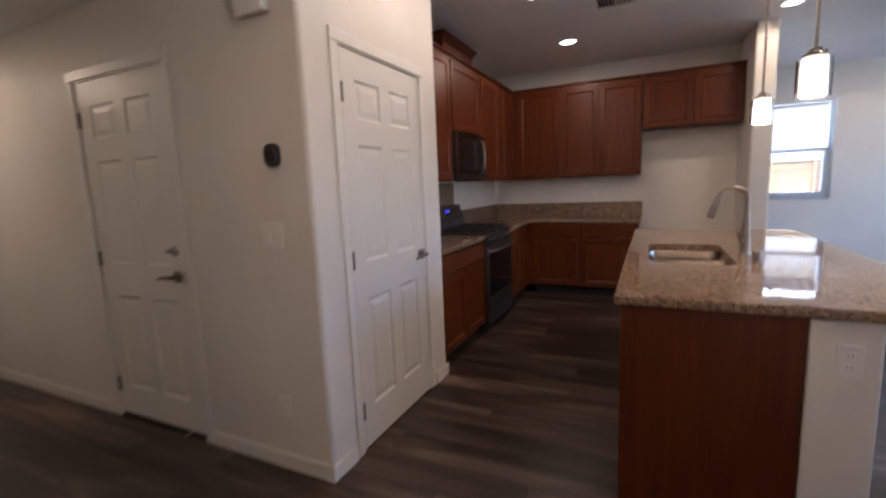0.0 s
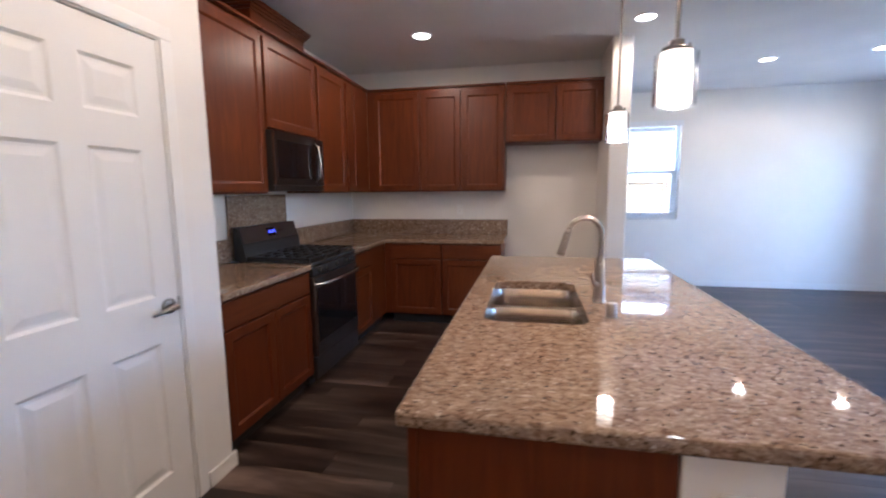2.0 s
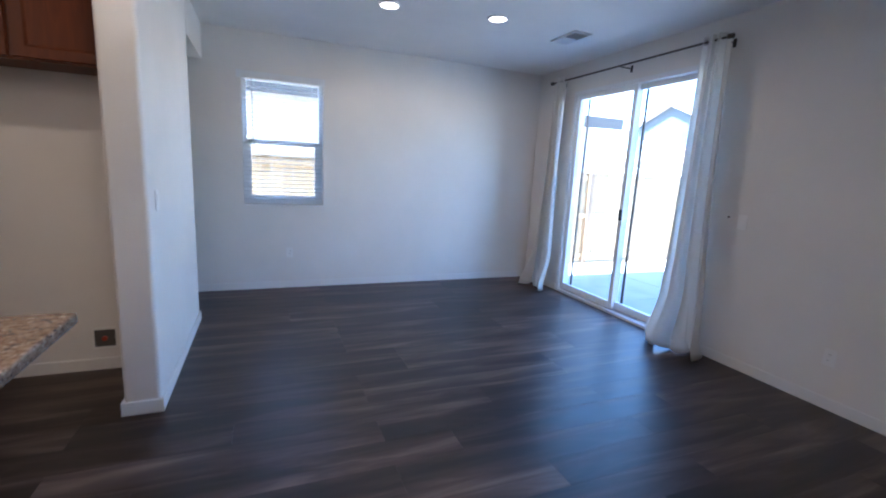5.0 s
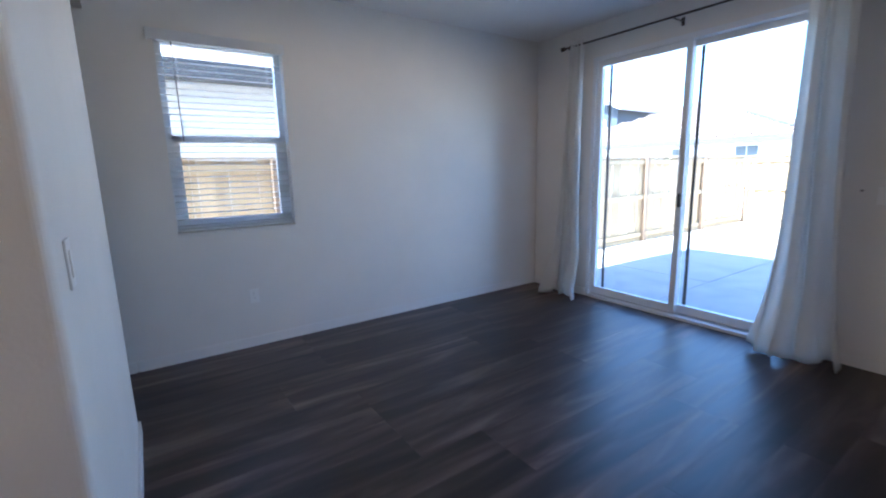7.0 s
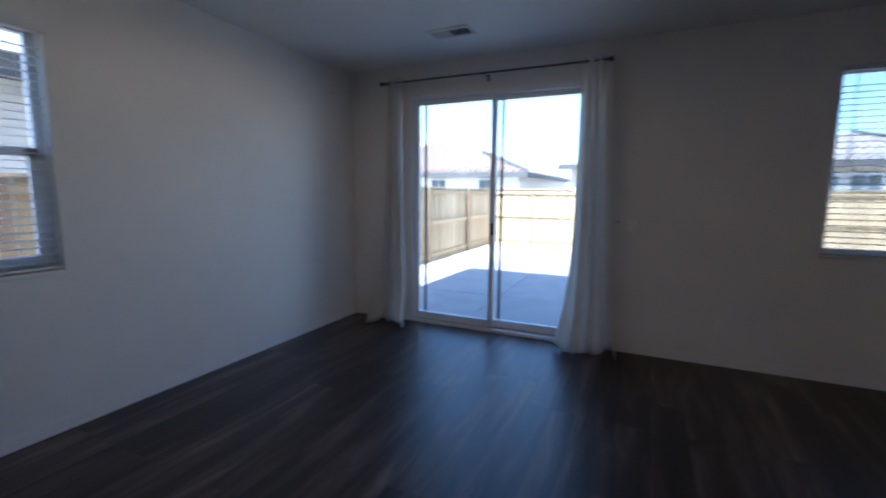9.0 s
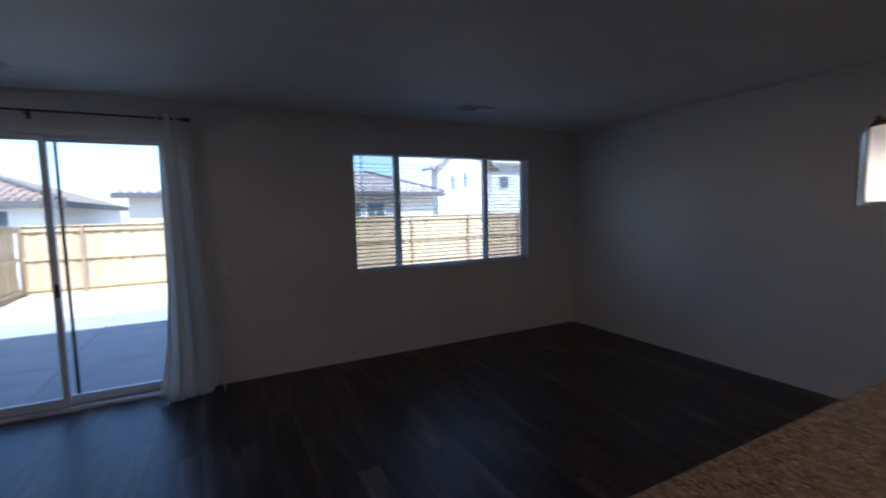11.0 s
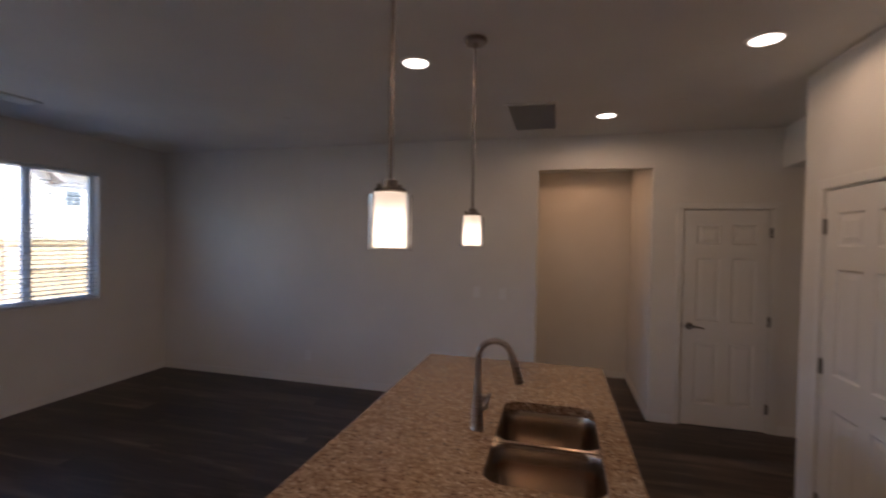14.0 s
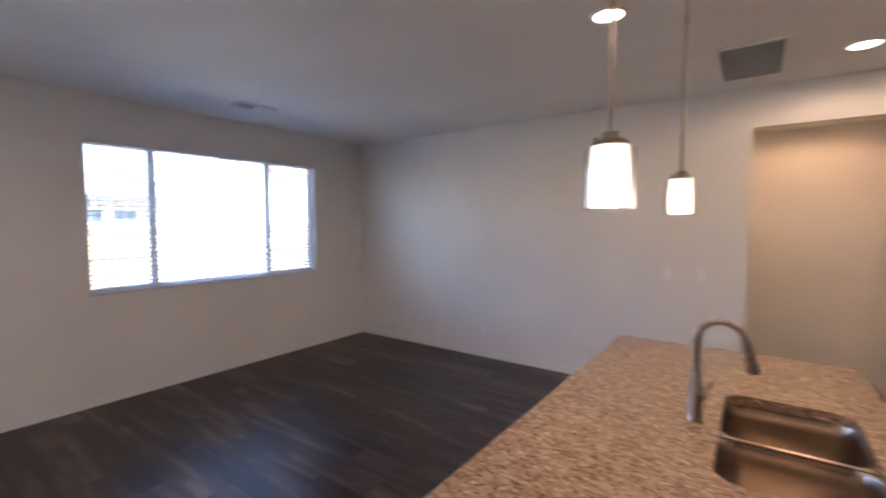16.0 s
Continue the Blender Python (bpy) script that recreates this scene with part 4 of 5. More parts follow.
part("baseboard", bb, TRIM, pony)

# sink
sk = thing("sink", pose(0, 0, 0), "stainless undermount double-bowl sink in the island", "sink")


def bowl(y0, y1):
    bm = bmesh.new()
    rings = []
    for d, z, r in ((-0.0095, 0.8735, 0.010), (0.0, 0.8735, 0.07), (0.004, 0.866, 0.066), (0.010, 0.80, 0.062), (0.016, 0.715, 0.06), (0.030, 0.69, 0.055), (0.065, 0.682, 0.05), (0.15, 0.678, 0.02)):
        rings.append([bm.verts.new((*p, z)) for p in rrect(SX0 + d - 0.004, SX1 - d + 0.004, y0 + d, y1 - d, r, 7)])
    n = len(rings[0])
    for a, b in zip(rings, rings[1:]):
        for i in range(n):
            bm.faces.new((a[(i + 1) % n], a[i], b[i], b[(i + 1) % n]))
    bm.faces.new(rings[-1])
    b = part("bowl", bm, SINKST, sk, "brushed stainless bowl", True)
    cy = (y0 + y1) / 2
    part("drain", lathe(bmesh.new(), [(0.045, 0.6785), (0.045, 0.682), (0.036, 0.682), (0.030, 0.679), (0.004, 0.679)], 24, ((SX0 + SX1) / 2, cy, 0)), NICKEL, b, "round drain strainer", True)


bowl(SY0 - 0.004, SYM - 0.010)
bowl(SYM + 0.010, SY1 + 0.004)
part("divider", slab(SX0 + 0.004, SX1 - 0.004, SYM - 0.0085, SYM + 0.0085, 0.8738, 0.8775, 0.0018, 3), SINKST, sk)

# pull-down faucet
fc = thing("faucet", pose(1.830, 1.453, 0.915), "brushed nickel gooseneck pull-down kitchen faucet", "faucet")
part("base", lathe(bmesh.new(), [(0.030, 0), (0.030, 0.006), (0.027, 0.010), (0.026, 0.02), (0.0215, 0.12), (0.0155, 0.205), (0.0145, 0.21)], 26), NICKEL, fc, smooth=True)
R = 0.072
arc = [(0, 0, 0.19), (0, 0, 0.26), (0, 0, 0.308)]
arc += [(-R + R * math.cos(a), 0, 0.308 + R * math.sin(a)) for a in (math.pi * i / 12 * 0.90 for i in range(1, 13))]
part("neck", tube(bmesh.new(), arc, 0.0125, 16), NICKEL, fc, smooth=True)
ex, ez = arc[-1][0], arc[-1][2]
part("spray_head", tube(bmesh.new(), [(ex, 0, ez), (ex - 0.003, 0, ez - 0.01), (ex - 0.018, 0, ez - 0.06), (ex - 0.034, 0, ez - 0.115), (ex - 0.036, 0, ez - 0.122)], [0.0125, 0.0155, 0.017, 0.0195, 0.016], 18), NICKEL, fc, smooth=True)
part("lever", tube(bmesh.new(), [(-0.012, -0.014, 0.080), (-0.024, -0.028, 0.083), (-0.036, -0.040, 0.105), (-0.046, -0.046, 0.140)], [0.013, 0.012, 0.008, 0.006], 12), NICKEL, fc, smooth=True)
sp = thing("soap_dispenser", pose(1.842, 1.205, 0.915), "small brushed nickel air gap cap beside the sink", "soap dispenser")
part("cap", lathe(bmesh.new(), [(0.024, 0), (0.024, 0.003), (0.021, 0.005), (0.021, 0.052), (0.018, 0.058), (0.002, 0.059)], 24), NICKEL, sp, smooth=True)

# ---------------------------------------------------------------- ceiling fittings
dl = thing("downlight", pose(0.5, 0.66, H), "round white recessed ceiling downlight, switched on", "ceiling light", "recessed downlights")
part("trim_ring", lathe(bmesh.new(), [(0.095, 0.0), (0.093, -0.006), (0.080, -0.010), (0.074, -0.006), (0.074, -0.001)], 36), TRIM, dl, smooth=True)
part("lens", lathe(bmesh.new(), [(0.072, -0.0075), (0.060, -0.0085), (0.030, -0.0090), (0.004, -0.0092)], 36), DISC, dl, "glowing warm lens")
SPOTS = ((0.5, 0.66), (0.5, 2.05), (0.54, 3.37), (2.365, 0.755), (2.385, 3.35), (1.145, -0.61), (3.95, 4.875), (4.88, 4.70))
for i, (x, y) in enumerate(SPOTS):
    if i:
        copy_thing(dl, pose(x, y, H))
    spot(x, y, H - 0.03, DOWN_W)
copy_thing(dl, pose(1.25, -2.02, 2.62))
spot(1.25, -2.02, 2.59, HALL_W * 0.85, 172, (1.0, 0.54, 0.24))
copy_thing(dl, pose(-3.0, -0.75, 2.42))
spot(-3.0, -0.75, 2.39, HALL_W)

pd = thing("pendant_light", pose(1.960, 0.974, H), "pendant lamp with opal and clear glass cylinder, lit", "pendant light", "island pendants")
part("canopy", lathe(bmesh.new(), [(0.062, 0), (0.062, -0.014), (0.056, -0.022), (0.016, -0.026), (0.012, -0.045)], 30), SATIN, pd, smooth=True)
part("stem", tube(bmesh.new(), [(0, 0, -0.04), (0, 0, -0.895)], 0.0065, 12), SATIN, pd, smooth=True)
part("joint", tube(bmesh.new(), [(0, 0, -0.20), (0, 0, -0.235)], 0.0085, 12), SATIN, pd, smooth=True)
cap = part("cap", lathe(bmesh.new(), [(0.010, -0.893), (0.022, -0.898), (0.023, -0.918), (0.044, -0.921), (0.048, -0.927), (0.044, -0.933)], 30), SATIN, pd, smooth=True)
for a in range(3):
    t = a * 2.0944
    part("thumb_screw", tube(bmesh.new(), [(0.036 * math.cos(t), 0.036 * math.sin(t), -0.922), (0.036 * math.cos(t), 0.036 * math.sin(t), -0.907)], [0.005, 0.006], 10), SATIN, cap)
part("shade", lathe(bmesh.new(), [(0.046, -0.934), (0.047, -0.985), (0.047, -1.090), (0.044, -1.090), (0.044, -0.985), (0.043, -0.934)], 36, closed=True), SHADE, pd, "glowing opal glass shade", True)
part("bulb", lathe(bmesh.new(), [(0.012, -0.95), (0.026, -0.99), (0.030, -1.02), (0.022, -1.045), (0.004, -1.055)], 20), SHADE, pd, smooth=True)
og = part("outer_glass", lathe(bmesh.new(), [(0.063, -0.940), (0.063, -1.098), (0.0595, -1.098), (0.0595, -0.940)], 40, closed=True), CLEAR, pd, "clear glass outer cylinder", True)
og.visible_shadow = False
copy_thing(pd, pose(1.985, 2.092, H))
for x, y in ((1.960, 0.974), (1.985, 2.092)):
    glow(x, y, H - 1.072, PEND_W, 0.02)


def vent(x, y, lx, ly, label, slats, along, dark, tilts=(35, -35), wide=0.014):
    """A ceiling register: louvres run along one axis, each half tilted its own way."""
    v = thing("ceiling_vent", pose(x, y, H), label, "vent", "ceiling vents")
    # painted plate stands in for the dark duct behind the louvres
    part("backing", slab(-lx / 2 + 0.012, lx / 2 - 0.012, -ly / 2 + 0.012, ly / 2 - 0.012, -0.0015, -0.0005), VENTDARK if dark else VENTGREY, v)
    fr2 = bmesh.new()
    e = 0.022
    for bx in ((-lx / 2, lx / 2, -ly / 2, -ly / 2 + e), (-lx / 2, lx / 2, ly / 2 - e, ly / 2), (-lx / 2, -lx / 2 + e, -ly / 2 + e, ly / 2 - e), (lx / 2 - e, lx / 2, -ly / 2 + e, ly / 2 - e)):
        box(fr2, *bx, -0.014, -0.0008)
    part("frame", fr2, TRIM, v)
    length, run = (lx, ly) if along == "x" else (ly, lx)
    me = mesh_of("slat", slab(-length / 2 + e, length / 2 - e, -wide / 2, wide / 2, -0.0007, 0.0007), TRIM)
    for i in range(slats):
        s = new("slat", me)
        s.parent = v
        o = -run / 2 + e + (run - 2 * e) * (i + 0.5) / slats
        tilt = pose(0, 0, -0.0125, tilts[i >= slats / 2])
        s.matrix_basis = pose(0, o, 0) @ tilt if along == "x" else pose(o, 0, 0, 0, 0, 90) @ tilt
    return v


vent(1.04, 2.49, 0.31, 0.26, "white metal supply vent in the kitchen ceiling", 10, "y", True, (50, -50), 0.018)
vent(1.735, -0.55, 0.40, 0.80, "large white return air grille in the ceiling", 36, "x", False, (-32, -32), 0.015)
vent(5.73, 4.79, 0.20, 0.38, "white metal supply vent before the patio door", 12, "x", True, (52, -52), 0.023)
vent(5.70, 0.83, 0.20, 0.38, "white metal supply vent before the wide window", 12, "x", True, (52, -52), 0.023)
for x, y in ((0.656, -0.294), (3.88, -0.155)):
    s = thing("sprinkler_cover", pose(x, y, H), "flat white round sprinkler cover in the ceiling", "sprinkler", "sprinkler covers")
    part("cover", lathe(bmesh.new(), [(0.020, 0), (0.020, -0.007), (0.041, -0.008), (0.041, -0.011), (0.004, -0.0115)], 26), TRIM, s)


# ---------------------------------------------------------------- plates and small wall things
def plate(name, m, label, category, w=0.072, h=0.116, kind_of="outlet"):
    p = thing(name, m, label, category, "wall plates")
    part("cover", slab(-w / 2, w / 2, -0.006, -0.0003, -h / 2, h / 2, 0.0025), PLATE, p)
    n = max(1, round(w / 0.072))
    for k in range(n):
        o = (k - (n - 1) / 2) * 0.046
        if kind_of == "outlet":
            for dz in (-0.021, 0.021):
                f = part("socket", slab(o - 0.017, o + 0.017, -0.0075, -0.006, dz - 0.014, dz + 0.014, 0.0008), PLATE, p)
                for dx in (-0.006, 0.006):
                    part("slot", slab(o + dx - 0.001, o + dx + 0.001, -0.0079, -0.0074, dz - 0.002, dz + 0.007), GREYPL, f)
        else:
            part("rocker", slab(o - 0.016, o + 0.016, -0.009, -0.006, -0.033, 0.033, 0.002), PLATE, p)
    return p


plate("wall_outlet", pose(4.34, -1.30, 0.33, 0, 0, 180), "white duplex outlet low on the living room wall", "outlet")
plate("light_switch", pose(2.06, -1.30, 1.165, 0, 0, 180), "white rocker switch plate beside the recess", "switch", kind_of="switch")
plate("light_switch", pose(2.335, -1.30, 1.17, 0, 0, 180), "white rocker switch plate on the living room wall", "switch", kind_of="switch")
plate("wall_outlet", pose(6.45, 2.60, 0.35, 0, 0, -90), "white duplex outlet low on the window wall", "outlet")
plate("light_switch", pose(6.45, 3.33, 1.17, 0, 0, -90), "white rocker switch plate beside the patio curtain", "switch", kind_of="switch")
kb = thing("wall_hook", pose(6.45, 3.44, 1.20, 0, 0, -90), "small dark knob on the wall beside the curtain", "hook")
part("knob", tube(bmesh.new(), [(0, 0, 0), (0, -0.012, 0), (0, -0.02, 0)], [0.006, 0.008, 0.006], 12), BRONZE, kb)
plate("wall_outlet", pose(3.215, 6.33, 0.42), "white duplex outlet low on the dining wall", "outlet")
plate("light_switch", pose(2.39, 3.95, 1.20, 0, 0, 90), "white rocker switch plate on the wing wall", "switch", kind_of="switch")
plate("wall_outlet", pose(1.955, 0.352, 0.73), "white duplex outlet on the island end wall", "outlet")
plate("light_switch", pose(-0.235, 0.0, 1.175), "white double rocker switch plate under the thermostat", "switch", 0.118, kind_of="switch")
plate("wall_outlet", pose(-0.26, 0.0, 0.33), "white duplex outlet low on the hall wall", "outlet")
plate("wall_outlet", pose(0.70, 4.46, 1.20), "white duplex outlet above the granite splash", "outlet")
th = thing("thermostat", pose(-0.180, 0.0, 1.535), "dark rounded thermostat on a pale wall plate", "thermostat")
part("wall_plate", slab(-0.045, 0.045, -0.006, -0.0003, -0.052, 0.052, 0.004), PLATE, th)


def squircle(w, h, y0, y1, r):
    bm = bmesh.new()
    loops = []
    for d, y in ((0, y0), (0, y1 + 0.006), (0.004, y1)):
        loops.append([bm.verts.new((p[0], y, p[1])) for p in rrect(-w / 2 + d, w / 2 - d, -h / 2 + d, h / 2 - d, r - d, 6)])
    n = len(loops[0])
    for a, b in zip(loops, loops[1:]):
        for i in range(n):
            bm.faces.new((a[i], a[(i + 1) % n], b[(i + 1) % n], b[i]))
    bm.faces.new(loops[-1])
    bm.faces.new(loops[0][::-1])
    return bm


part("housing", squircle(0.084, 0.102, -0.006, -0.028, 0.032), BLACKPL, th, "black rounded housing", True)
part("screen", squircle(0.054, 0.054, -0.028, -0.030, 0.024), BLACKGL, th)
ch = thing("door_chime", pose(-0.215, 0.0, 2.20), "white plastic door chime box high on the wall", "door chime")
part("cover", slab(-0.085, 0.085, -0.045, -0.0005, -0.075, 0.075, 0.012, 3), PLATE, ch)
wb = thing("water_box", pose(1.945, 4.46, 0.22), "small recessed water valve box in the fridge space", "water box")
part("frame", slab(-0.075, 0.075, -0.006, -0.0005, -0.075, 0.075, 0.003), PLATE, wb)
# flat plate coloured dark for the shaded inside of the box
part("recess", slab(-0.058, 0.058, -0.0075, -0.006, -0.058, 0.058), GREYPL, wb, "flat grey plate, shade of the box opening put into its colour")
part("valve", tube(bmesh.new(), [(0, -0.008, 0.0), (0, -0.022, 0.0)], 0.016, 12), REDPL, wb, "small red valve knob")


def baseboard(x0, x1, y0, y1):
    bm = bmesh.new()
    box(bm, x0, x1, y0, y1, 0.0, 0.083)
    bmesh.ops.bevel(bm, geom=[e for e in bm.edges if min(v.co.z for v in e.verts) > 0.08], offset=0.005, segments=2, affect="EDGES")
    structure("baseboard", bm, TRIM, "white painted baseboard along the wall", "baseboard")


T = 0.013
for b in ((6.45 - T, 6.4495, -1.30, 3.705), (6.45 - T, 6.4495, 5.585, 6.33), (2.40, 6.435, 6.33 - T, 6.3295), (0.93, 2.38, 6.33 - T, 6.3295),
          (1.72, 6.436, -1.2995, -1.30 + T), (0.445, 0.64, -1.2995, -1.30 + T), (-4.30, -0.43, -1.2995, -1.30 + T),
          (-0.812, 0.025, -T, -0.0005), (-4.30, -1.76, -T, -0.0005), (0.0125, 0.012 + T, 0.0, 0.175), (0.0125, 0.012 + T, 1.098, 1.29),
          (2.197, 2.403, 3.765 - T, 3.7645), (2.3905, 2.39 + T, 3.766, 5.38), (2.21 - T, 2.2095, 3.766, 4.44), (1.255, 2.196, 4.46 - T, 4.4595),
          (0.64, 1.85, -2.6495, -2.65 + T), (0.6405, 0.64 + T, -2.636, -1.30), (1.85 - T, 1.8495, -2.636, -1.42), (1.7075, 1.7195, -1.419, -1.301)):
    baseboard(*b)

# ---------------------------------------------------------------- outside
pv = tagged(new("patio"), "pale concrete patio slab with control joints", "patio", kind="structure")
for i in range(3):
    for j in range(6):
        x0, y0 = 6.62 + i * 1.62, -3.2 + j * 1.66
        part("concrete_panel", slab(x0 + 0.004, x0 + 1.616, y0 + 0.004, y0 + 1.656, -0.149, -0.055 - 0.002 * ((i + j) % 2), 0.006), CONCRETE, pv)


def fence(m, length, label, first, gap):
    """A board fence seen from the rail side; local x along it, boards towards +y."""
    f = thing("fence", m, label, "fence", "yard fences")
    board = mesh_of("board", slab(0.003, 0.141, 0.0, 0.018, 0.06, 1.69), FENCE)
    post = mesh_of("post", slab(-0.045, 0.045, -0.09, -0.001, 0.0, 1.69), POSTW)
    n = int(length / 0.144)
    rnd = random.Random(int(length * 10))
    for i in range(n):
        b = new("board", board)
        b.parent = f
        b.location = (i * 0.144, 0.020 * (i % 2) + rnd.uniform(0, 0.004), rnd.uniform(-0.006, 0.006))
    for x in [0.0] + [first + i * gap for i in range(int((length - first) / gap) + 1)]:
        p = new("post", post)
        p.parent = f
        p.location = (x, 0, 0)
    for z in (0.10, 0.86, 1.56):
        part("rail", slab(0, length, -0.038, -0.002, z, z + 0.085), FENCE, f)
    part("kickboard", slab(0, length, -0.012, 0.02, 0.0, 0.06), FENCE, f)
    part("cap", slab(-0.03, length + 0.03, -0.045, 0.04, 1.697, 1.722), FENCE, f)
    return f


fence(pose(-3.0, 7.70, -0.152), 18.7, "tan cedar board fence along the side yard", 2.0, 2.4)
fence(pose(15.72, 7.64, -0.152, 0, 0, -90), 28.0, "tan cedar board fence across the back yard", 1.2, 2.28)


def hip_roof(x0, x1, y0, y1, z0, rise, over=0.45):
    bm = bmesh.new()
    a, b, c, d = x0 - over, x1 + over, y0 - over, y1 + over
    run = min(b - a, d - c) / 2
    if (b - a) < (d - c):
        r0, r1 = ((a + b) / 2, c + run), ((a + b) / 2, d - run)
    else:
        r0, r1 = (a + run, (c + d) / 2), (b - run, (c + d) / 2)
    lo = [bm.verts.new((*p, z0)) for p in ((a, c), (b, c), (b, d), (a, d))]
    p, q = bm.verts.new((*r0, z0 + rise)), bm.verts.new((*r1, z0 + rise))
    if (b - a) < (d - c):
        for f in ((lo[0], lo[1], p), (lo[1], lo[2], q, p), (lo[2], lo[3], q), (lo[3], lo[0], p, q)):
            bm.faces.new(f)
    else:
        for f in ((lo[0], lo[1], q, p), (lo[1], lo[2], q), (lo[2], lo[3], p, q), (lo[3], lo[0], p)):
            bm.faces.new(f)
    bm.faces.new(lo[::-1])
    return bm


def tiles_on(parent, x_edge, x_ridge, y0, y1, z0, z1, rows, material=TILE):
    """Rounded tile courses down a west-facing slope."""
    bm = bmesh.new()
    for k in range(rows):
        f0 = k / rows
        xa, za = x_edge + (x_ridge - x_edge) * f0, z0 + (z1 - z0) * f0
        y = y0 + (xa - x_edge) * 1.0
        while y < y1 - (xa - x_edge) * 1.0:
            lift, r0 = (0.05, 0.085) if k == 0 else (0.02, 0.06)
            pts = [(xa - 0.02, y, za + lift), (xa + (x_ridge - x_edge) / rows, y, za + (z1 - z0) / rows + 0.01)]
            tube(bm, pts, [r0, 0.05], 6, caps=True)
            y += 0.30
    ob = part("tile_courses", bm, material, parent)
    ob["kind"] = "stuff"
    return ob


def far_window(parent, x, y0, y1, z0, z1):
    w = part("window", slab(x - 0.06, x - 0.001, y0, y1, z0, z1), VINYL, parent)
    part("pane", slab(x - 0.075, x - 0.061, y0 + 0.07, (y0 + y1) / 2 - 0.02, z0 + 0.07, z1 - 0.07), FARGLASS, w)
    part("pane", slab(x - 0.075, x - 0.061, (y0 + y1) / 2 + 0.02, y1 - 0.07, z0 + 0.07, z1 - 0.07), FARGLASS, w)


h1 = thing("house", pose(0, 0, 0), "neighbouring single-storey stucco house with grey eave", "house", "neighbouring houses")
part("wall", slab(-4.0, 10.0, 9.45, 19.0, -0.16, 2.68), STUCCO, h1)
part("fascia", slab(-4.45, 10.45, 8.98, 9.02, 2.55, 2.78), FASCIA, h1, "dark grey painted eave board")
part("soffit", slab(-4.4, 10.4, 9.02, 9.45, 2.60, 2.64), FASCIA, h1)
part("roof", hip_roof(-4.0, 10.0, 9.45, 19.0, 2.79, 1.9), TILE, h1)

h2 = thing("house", pose(0, 0, -0.2), "pale single-storey house with low brown hip roof behind the fence", "house", "neighbouring houses")
part("wall", slab(22.0, 34.6, 8.6, 20.5, -0.16, 2.50), STUCCO, h2)
part("fascia", slab(21.5, 21.55, 8.1, 21.0, 2.34, 2.58), FASCIA, h2)
part("fascia", slab(21.55, 35.1, 8.1, 8.15, 2.34, 2.58), FASCIA, h2)
part("roof", hip_roof(22.0, 34.6, 8.6, 20.5, 2.58, 2.3), TILE_B, h2)
# the shaded lower hip is put into the cap's dark colour
part("hip_cap", tube(bmesh.new(), [(21.55, 8.15, 2.62), (24.7, 11.3, 3.77)], 0.09, 8), FASCIA, h2, "hip cap tiles, shade along the hip put into a dark colour")
tiles_on(h2, 21.55, 27.9, 8.2, 20.9, 2.58, 4.86, 12, TILE_B)
for y0 in (9.7, 12.2):
    far_window(h2, 22.0, y0, y0 + 0.9, 1.6, 2.3)

h3 = thing("house", pose(0, 0, 0), "tan single-storey house with tiled hip roof", "house", "neighbouring houses")
part("wall", slab(22.0, 27.6, -6.6, 6.35, -0.16, 2.64), STUCCO_T, h3)
part("fascia", slab(21.5, 21.55, -7.05, 6.8, 2.44, 2.66), FASCIA, h3)
part("roof", hip_roof(22.0, 27.6, -6.6, 6.35, 2.66, 1.22), TILE, h3)
tiles_on(h3, 21.55, 24.7, -7.0, 6.75, 2.66, 3.84, 9)
part("hip_cap", tube(bmesh.new(), [(21.55, -7.05, 2.70), (24.75, -3.85, 3.91)], 0.085, 8), FASCIA, h3, "hip cap tiles, shade along the hip put into a dark colour")
for y0 in (-3.98, -2.82, 0.9, 3.6):
    far_window(h3, 22.0, y0, y0 + 0.98, 1.40, 2.22)


def gable_house(m, w, d, h, rise, wallm, label, wins):
    """Two storeys, gable towards -x in its own frame; local y along the front."""
    g = thing("house", m, label, "house", "neighbouring houses")
    bm = bmesh.new()
    prof = [(0, -0.16), (w, -0.16), (w, h), (w / 2, h + rise), (0, h)]
    lo, hi = [bm.verts.new((0, y, z)) for y, z in prof], [bm.verts.new((d, y, z)) for y, z in prof]
    bm.faces.new(lo)
    bm.faces.new(hi[::-1])
    for i in range(5):
        bm.faces.new((lo[i], lo[(i + 1) % 5], hi[(i + 1) % 5], hi[i]))
    part("wall", bm, wallm, g)
    rf = bmesh.new()
    for s in (0, 1):
        e0, e1 = (-0.5, h - 0.5 * rise / (w / 2)), (w / 2, h + rise)
        if s:
            e0 = (w + 0.5, e0[1])
        v = []
        for x in (-0.45, d + 0.45):
            for (y, z) in (e0, e1):
                for t in (0.02, 0.20):
                    v.append(rf.verts.new((x, y, z + t)))
        for f in ((0, 1, 3, 2), (4, 6, 7, 5), (0, 4, 5, 1), (2, 3, 7, 6), (1, 5, 7, 3), (0, 2, 6, 4)):
            rf.faces.new([v[i] for i in f])
    part("roof", rf, TILE, g)
    for y0, y1, z0, z1 in wins:
        far_window(g, 0.0, y0, y1, z0, z1)
    return g


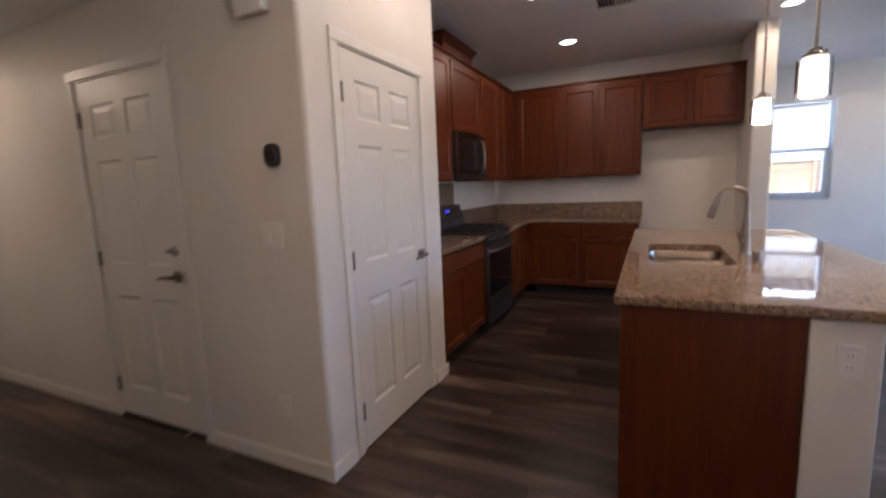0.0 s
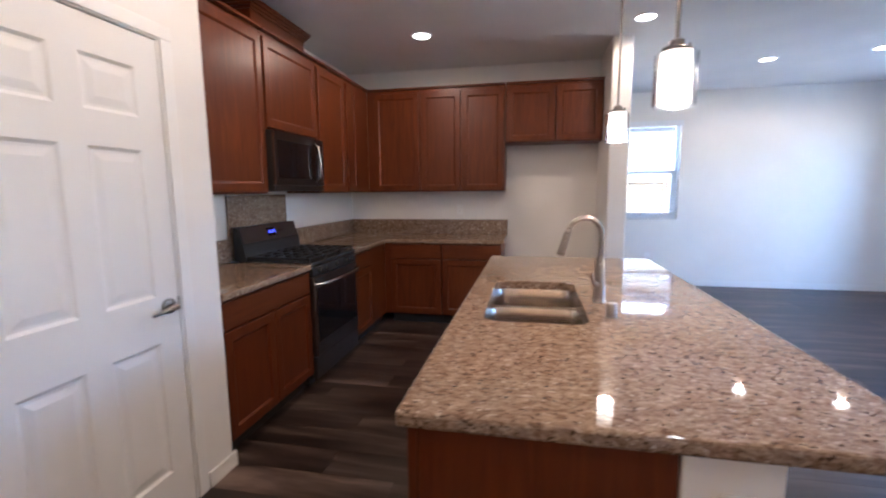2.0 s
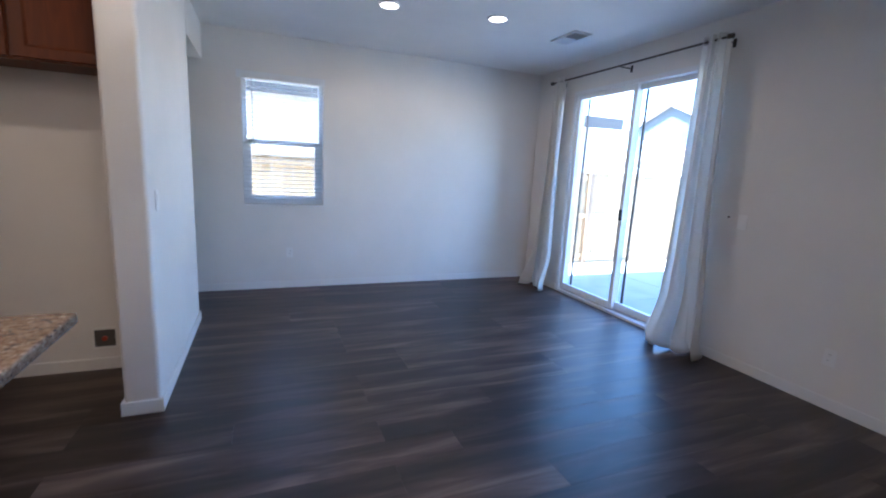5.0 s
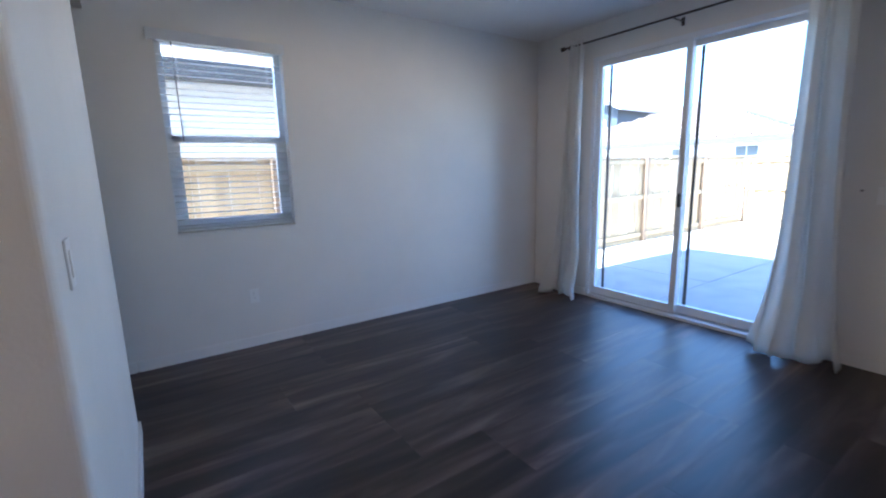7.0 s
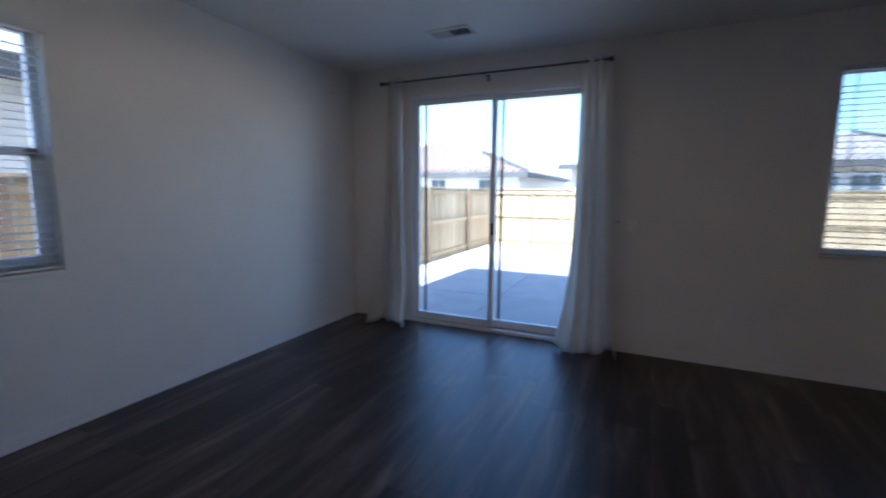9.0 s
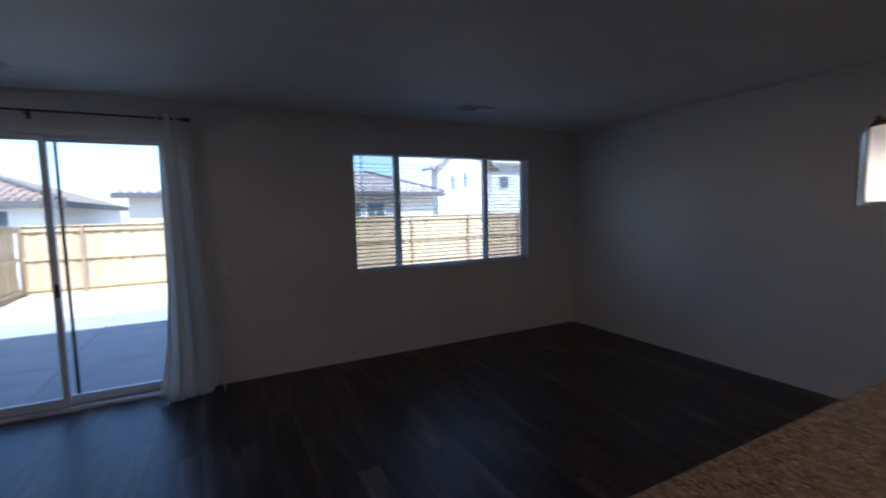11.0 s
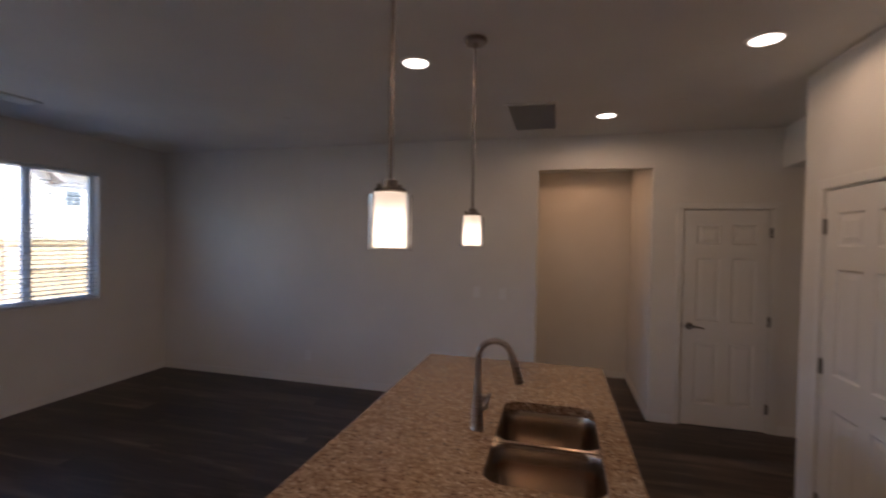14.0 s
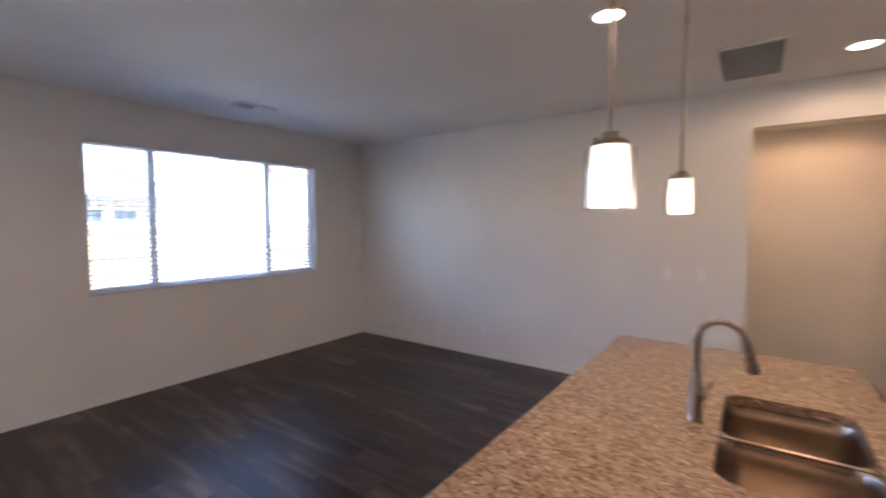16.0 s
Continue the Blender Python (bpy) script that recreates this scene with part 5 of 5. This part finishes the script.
gh = gable_house(pose(27.0, -13.44, 0), 4.0, 1.0, 4.73, 1.75, STUCCO_T, "pale two-storey house with steep gable and lower wing beyond the fence",
                 [(2.7, 3.15, 3.0, 4.1), (1.75, 2.2, 3.1, 4.3)])
part("wing_wall", slab(0.6, 8.0, -8.5, -0.01, -0.16, 5.02), STUCCO, gh)
part("wing_roof", hip_roof(0.6, 8.0, -8.5, -0.5, 5.03, 1.6), TILE, gh)
part("gutter", slab(0.10, 0.16, -8.9, -0.05, 4.93, 5.05), VINYL, gh)
far_window(gh, 0.6, -2.0, -1.1, 3.2, 4.1)
gable_house(pose(27.5, 19.6, 0), 6.6, 9.0, 4.9, 1.45, STUCCO_G, "grey two-storey house with gable roof beyond the fence",
            [(0.8, 1.5, 3.1, 4.2), (2.6, 3.4, 3.1, 4.2), (4.6, 5.3, 3.1, 4.2)])

# ---------------------------------------------------------------- floor planks
PL, PWD = 1.52, 0.20
meshes = {}
made, rest = 0, bmesh.new()
rnd = random.Random(5)


def plank_mesh(length):
    key = round(length, 3)
    if key not in meshes:
        g = 0.0002
        meshes[key] = mesh_of("plank", slab(g, length - g, g, PWD - g, -0.0055, 0.0, 0.0004, 1), PLANK)
    return meshes[key]


ROOMS = ((-0.64, 6.45, -1.30, 6.33), (0.62, 1.85, -2.65, -1.30), (-4.30, -0.64, -1.30, 0.0))
for x0, x1, y0, y1 in ROOMS:
    rows = math.ceil((y1 - y0) / PWD)
    for r in range(rows):
        y = y0 + r * PWD
        x = x0 - rnd.choice((0.0, 0.38, 0.76, 1.14))
        while x < x1 - 0.01:
            a, b = max(x, x0), min(x + PL, x1)
            x += PL
            if b - a < 0.02:
                continue
            hidden = (b < 1.9 and a > 1.25 and 0.4 < y < 2.4) or (a < -0.1 and b < 0.1 and y > 1.3) or (y > 5.0 and b < 2.2)
            if made < 298 and not hidden and x0 > -4:
                ob = new("plank", plank_mesh(b - a))
                ob.parent = floor
                ob.location = (a, y, 0.0)
                made += 1
            else:
                box(rest, a + 0.0003, b - 0.0003, y + 0.0003, min(y + PWD, y1) - 0.0003, -0.0055, 0.0)
ob = part("planks", rest, PLANK_I, floor)
ob["kind"] = "stuff"
